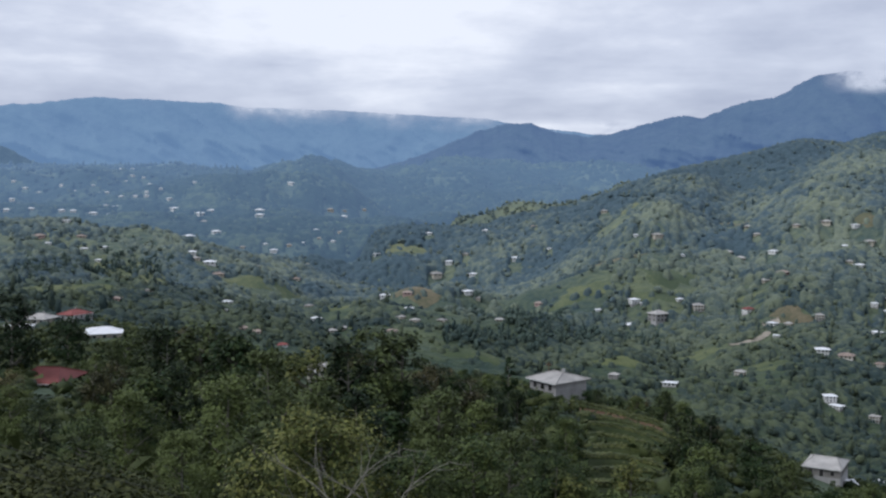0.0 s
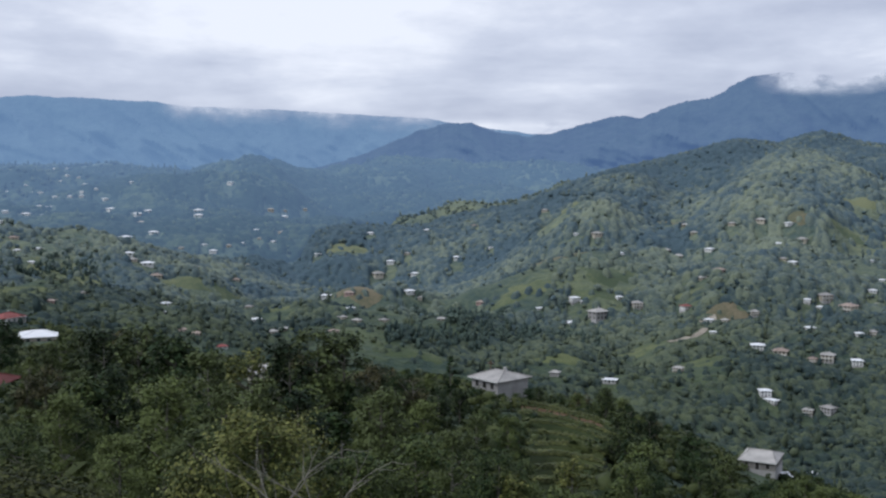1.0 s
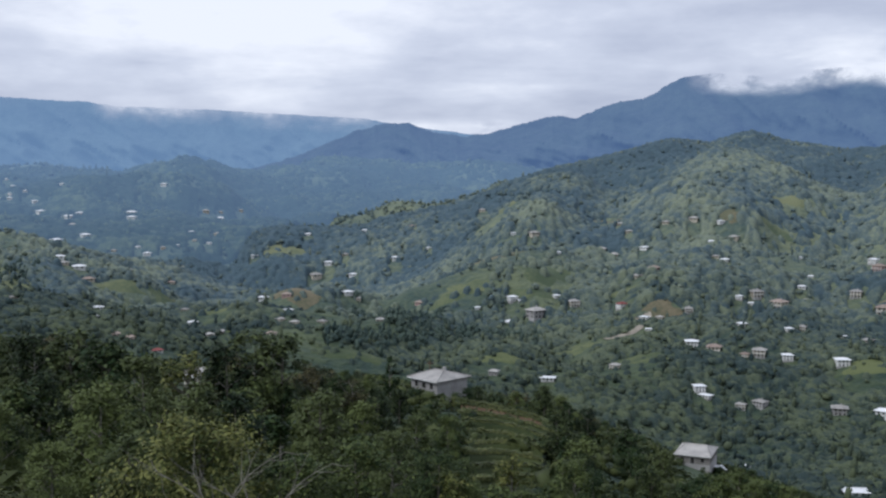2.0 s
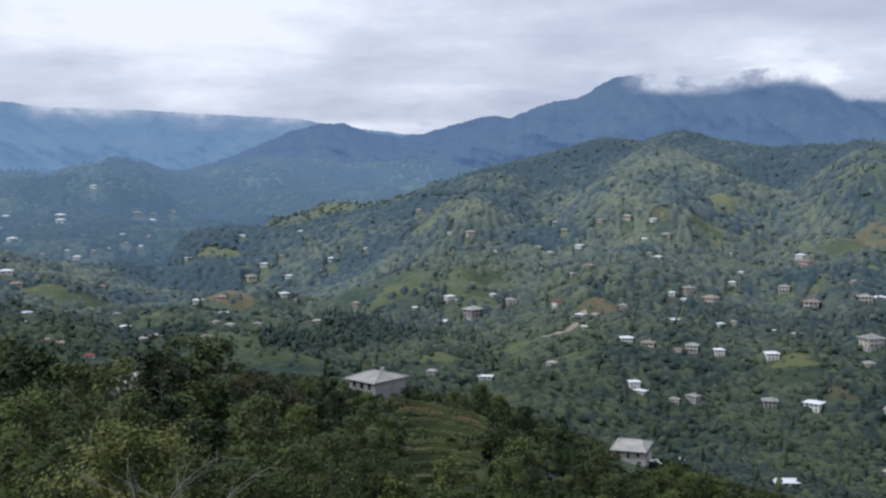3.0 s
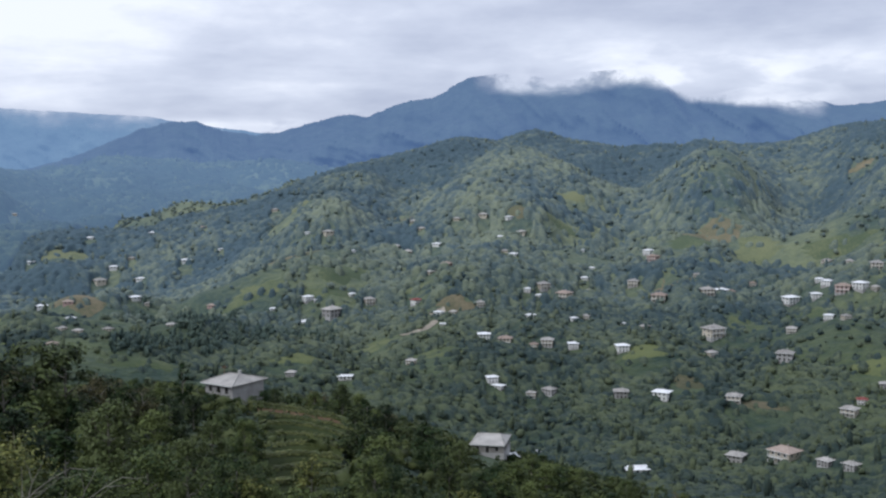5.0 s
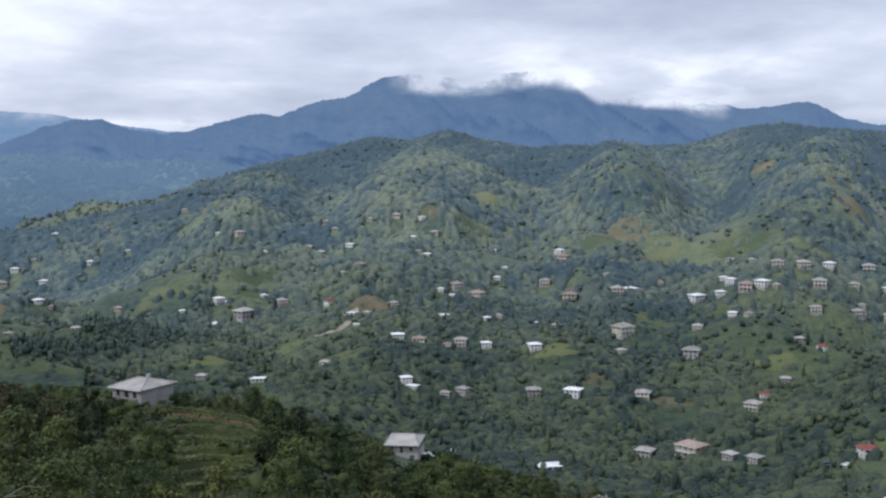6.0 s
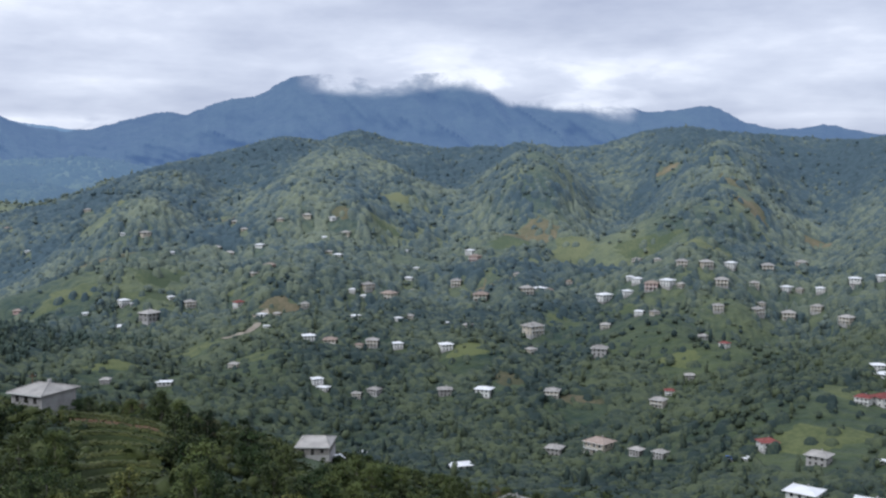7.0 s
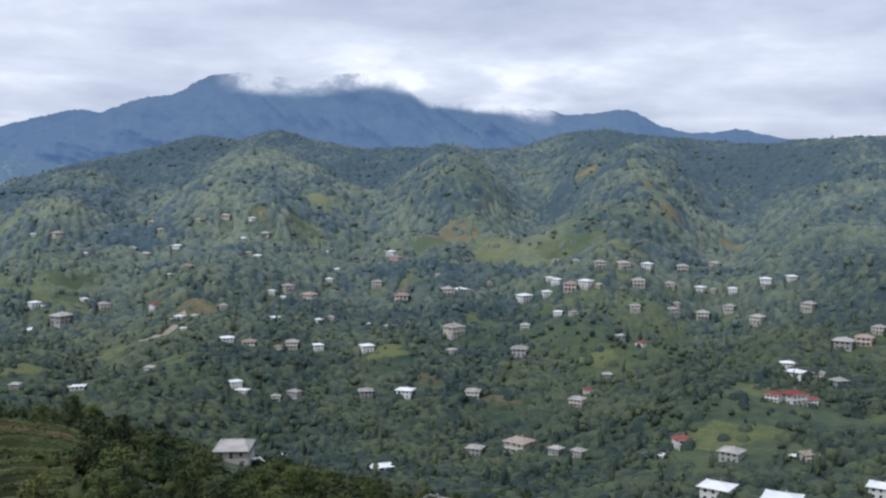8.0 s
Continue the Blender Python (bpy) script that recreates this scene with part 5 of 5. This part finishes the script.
# how high the tree tops of the near ridge reach, seen from the viewpoint: azimuth, elevation
CANOPY = [(-25.6, -7.94), (-24.0, -8.34), (-23.0, -9.82), (-20.4, -10.00), (-19.0, -9.00), (-17.5, -8.46), (-15.4, -8.18), (-13.5, -8.12), (-11.4, -8.85), (-9.8, -9.93), (-8.5, -10.76), (-7.3, -10.31), (-6.0, -9.45), (-1.8, -9.11), (-0.8, -10.55), (1.8, -10.87), (3.8, -11.33), (4.8, -12.45), (8.3, -12.36), (10.2, -12.11), (13.4, -11.98), (14.6, -13.14), (17.3, -13.87), (19.4, -14.94), (19.9, -16.36), (22.4, -16.22), (24.2, -15.70), (24.5, -16.17), (27.1, -16.66), (30.4, -17.25), (33.7, -17.87), (37.0, -18.38), (43.5, -19.33), (57.3, -18.57)]
# the rest of the wood on the near ridge, filling in between
SPECIES = ["dark0", "dark1", "dark2", "green0", "green1", "green2", "brown0", "brown1", "spire0", "bush0", "bush1", "bush0", "bush1"]
placed = 0
while placed < 340:
    az, r = prng.uniform(-26, 34), math.sqrt(prng.uniform(70 ** 2, 330 ** 2))
    if az > 7 and r < 190 or az > 13 and r < 60 + az * 7:
        kind = prng.choice(["bush0", "bush1", "green0", "green1", "spire1", "dark1"])
    else:
        kind = prng.choice(SPECIES)
    if r < 125 and not kind.startswith("bush"):
        kind = prng.choice(["close0", "close1", "thick0", "thick1", "pale"])
    px, py = r * math.sin(radians(az)), r * math.cos(radians(az))
    if not clear_of(np.array([px]), np.array([py]), 1.25)[0] or (7.5 < az < 13.5 and 110 < r < 235):
        continue
    height = prng.uniform(2.0, 4.0) if kind.startswith("bush") else prng.uniform(5.0, 9.5)
    limit = float(np.interp(az, [c[0] for c in CANOPY], [c[1] for c in CANOPY]))
    height = min(height, EYE_Z + r * math.tan(radians(limit)) - spot(az, r)[2])
    if height < 1.6 or kind.startswith("spire") and height < 4:
        continue
    if height < 3.5 and not kind.startswith("bush"):
        kind = prng.choice(["bush0", "bush1"])
    plant(kind, az, r, height, prng.uniform(0, 360))
    placed += 1


def spray_template(rng, count, leaf=0.055):
    """A low bush of leaves over a dome."""
    d = rng.normal(size=(count, 3))
    d[:, 2] = np.abs(d[:, 2])
    d /= np.linalg.norm(d, axis=1)[:, None]
    lump = 0.8 + 0.25 * np.sin(d[:, :1] * 6 + rng.rand() * 6) * np.cos(d[:, 1:2] * 7)
    pos = d * lump * rng.uniform(0.6, 1.0, (count, 1)) * (0.52, 0.52, 0.9)
    u = np.cross(d + rng.normal(size=(count, 3)) * 0.5, rng.normal(size=(count, 3)))
    u /= np.linalg.norm(u, axis=1)[:, None]
    w = np.cross(d, u)
    s = leaf * rng.uniform(0.6, 1.4, (count, 1))
    quad = np.stack([pos - u * s, pos - w * s * .6, pos + u * s, pos + w * s * .6], 1).reshape(-1, 3)
    k = np.arange(count)[:, None] * 4
    return quad, np.concatenate([k + (0, 1, 2), k + (0, 2, 3)])


# undergrowth between the trees
urng = np.random.RandomState(9)
n = 5200
r = np.sqrt(urng.uniform(45 ** 2, 345 ** 2, n))
a = np.radians(urng.uniform(-27, 40, n))
x, y = r * np.sin(a), r * np.cos(a)
keep = clear_of(x, y, 0.8) & ~((urng.rand(n) < 0.72) & (np.abs(np.degrees(a) - 10.3) < 2.3) & (r > 112) & (r < 228))
x, y = x[keep], y[keep]
bushes = [crown_template(urng, 30, 1) for _ in range(6)]
scatter("undergrowth", "tangled green shrubs and brambles under the trees", x, y, urng.uniform(2.0, 4.8, len(x)), urng.uniform(0.5, 0.85, len(x)), bushes, M_SHRUB, 10, 0.15, False)


ferns = [spray_template(urng, 240, 0.029) for _ in range(6)]
n = 320
r, a = urng.uniform(15, 33, n), np.radians(urng.uniform(-32, -4, n))
x, y = r * np.sin(a), r * np.cos(a)
scatter("bank_ferns", "brownish green ferns and brambles on the near bank", x, y, urng.uniform(1.1, 2.4, n), urng.uniform(0.5, 0.9, n), ferns, M_BANK, 12, 0.05, False)


# ---- terraced plot below the ridge house ----
def terrace_row(r, az0, az1, seed):
    """One hedge of tea bushes along the contour, on its earth step."""
    rng = np.random.RandomState(seed)
    az = np.arange(az0 + rng.uniform(-.3, .3), az1 + rng.uniform(-.3, .3), 0.09)
    rr = r + 5 * np.sin(az * 0.5 + seed * 0.2) + 1.5 * (az - 10)
    x, y = rr * np.sin(np.radians(az)), rr * np.cos(np.radians(az))
    z = land(x, y)
    root = tagged(new("terrace_row"), "row of yellow-green tea bushes on an earth terrace", "tea terrace", "terrace rows")
    root.location = (x[0], y[0], z[0])
    # the step: a low bank with a flat top
    out = np.c_[np.sin(np.radians(az)), np.cos(np.radians(az))]
    prof = ((-2.6, -0.9), (-2.2, 1.5), (0.4, 1.6), (3.4, 0.4), (4.0, -0.8))
    vs = np.stack([np.c_[x + out[:, 0] * a, y + out[:, 1] * a, z + b + 0.25 * fbm(az * 2, az * 0 + seed, 3)] for a, b in prof], 0).reshape(-1, 3) - np.array(root.location)
    # dark leaf colour on all banks but one stands in for the risers' shadow
    mesh_part("bank", mesh_from("bank", vs, grid_faces(len(prof), len(az))[:, ::-1], M_EARTH if seed == 207 else M_SHRUB, True), root)
    tv, tf = spray_template(rng, 70, 0.11)
    allv, allf, base = [], [], 0
    for k in range(0, len(az), 2):
        s, h = rng.uniform(2.2, 3.2), rng.uniform(0.6, 1.0)
        allv.append(tv * (s, s, h) + (x[k], y[k], z[k] + 1.45) - np.array(root.location) + (rng.uniform(-.3, .3), rng.uniform(-.3, .3), 0))
        allf.append(tf + base)
        base += len(tv)
    mesh_part("bushes", mesh_from("bushes", np.concatenate(allv), np.concatenate(allf), M_TEA), root)
    return root


for k in range(10):
    terrace_row(112 + k * 11.4, 8.3 - 0.05 * k, 12.6 + 0.1 * k, 200 + k)


# ---- cables over the near bank ----
def cable(a, b, sag, name="overhead_cable"):
    pts = []
    for k in range(25):
        t = k / 24
        p = Vector(a).lerp(Vector(b), t)
        p.z -= sag * 4 * t * (1 - t)
        pts.append(np.array(p))
    v, f = tube(pts, [0.003] * 25, 6)
    return tagged(new(name, mesh_from(name, v, f, M_CABLE, True)), "thin grey overhead cable above the fern bank", "cable", "overhead cables")


def airy(az, el, r):
    return (r * math.sin(radians(az)), r * math.cos(radians(az)), EYE_Z + r * math.tan(radians(el)))


cable(airy(-30.76, -10.09, 13), airy(-9.92, -18.39, 11.5), 0.05)
cable(airy(-30.80, -11.27, 13), airy(-11.20, -19.00, 11.5), 0.05)


# ---- bare boughs of the walnut tree ----
def boughs(parent_kind, az, r, height):
    rng = np.random.RandomState(77)
    x, y, z = spot(az, r)
    root = tagged(new("dead_tree"), "bare pale grey branches among yellowing leaves", "tree")
    root.location = (x, y, z)
    stem = [np.array((0, 0, -0.6)), np.array((0.1, 0, height * .3)), np.array((-0.1, 0.1, height * .55))]
    v, f = tube(stem, [0.075, 0.055, 0.04], 7)
    mesh_part("trunk", mesh_from("trunk", v, f, M_BARK, True), root)
    for k in range(7):
        a = rng.uniform(0, 2 * math.pi)
        p = stem[1 + k % 2].copy()
        d = np.array((math.cos(a), math.sin(a) * .6, rng.uniform(0.25, 0.9)))
        pts, tw = [p.copy()], []
        for s in range(6):
            p = p + d * height * 0.055
            d = d + rng.normal(size=3) * 0.28
            d[2] += 0.05
            pts.append(p.copy())
            if s > 1:
                e = d + rng.normal(size=3) * 0.8
                tw.append([p, p + e * 0.28, p + e * 0.5 + (0, 0, 0.12)])
        vs, fs, n = [], [], 0
        for q, rad in [(pts, np.linspace(0.03, 0.012, 7))] + [(t, (0.016, 0.011, 0.006)) for t in tw]:
            v, f = tube(q, rad, 5)
            vs.append(v), fs.append(f + n)
            n += len(v)
        mesh_part("branch", mesh_from("branch", np.concatenate(vs), np.concatenate(fs), M_BARK, True), root)
    return root


boughs("walnut", -5.6, 39.5, 7.4)
boughs("walnut", -2.9, 39, 7.2)


# ---- dirt track to the hillside houses ----
def track(points, width):
    """A strip along points of the plan, lying on the slope."""
    az = np.interp(np.linspace(0, len(points) - 1, 60), range(len(points)), [p[0] for p in points])
    r = np.interp(np.linspace(0, len(points) - 1, 60), range(len(points)), [p[1] for p in points])
    x, y = r * np.sin(np.radians(az)), r * np.cos(np.radians(az))
    dx, dy = np.gradient(x), np.gradient(y)
    n = np.hypot(dx, dy)
    rows = []
    for s in (-0.5, -0.2, 0.2, 0.5):
        px, py = x - dy / n * s * width, y + dx / n * s * width
        rows.append(np.c_[px, py, land(px, py) + (0.7 if abs(s) < 0.3 else 0.45)])
    me = mesh_from("road", np.concatenate(rows), grid_faces(4, 60)[:, ::-1], M_TRACK, True)
    return tagged(new("road", me), "pale dirt track climbing to the houses", "road", kind="structure")


track(TRACK, 6.0)


# ---- wooden pole by the ridge house ----
def pole(az, r, height):
    x, y, z = spot(az, r)
    root = tagged(new("utility_pole"), "thin wooden pole with crossarm beside the ridge house", "pole")
    root.location = (x, y, z)
    v, f = tube([np.array((0, 0, -0.5)), np.array((0.02, 0, height * .5)), np.array((0, 0, height))], [0.13, 0.11, 0.09], 8)
    mesh_part("post", mesh_from("post", v, f, M_TIMBER, True), root)
    part("crossarm", box(bmesh.new(), -0.7, -0.06, height - 0.7, 0.7, 0.06, height - 0.55, 0.01), M_TIMBER, root)
    for s in (-0.55, 0.55):
        v, f = tube([np.array((s, 0, height - 0.55)), np.array((s, 0, height - 0.45)), np.array((s, 0, height - 0.35))], [0.035, 0.055, 0.03], 8)
        mesh_part("insulator", mesh_from("insulator", v, f, M_FRAME, True), root, "white ceramic insulator")
    return root


pole(6.15, 222, 8.5)
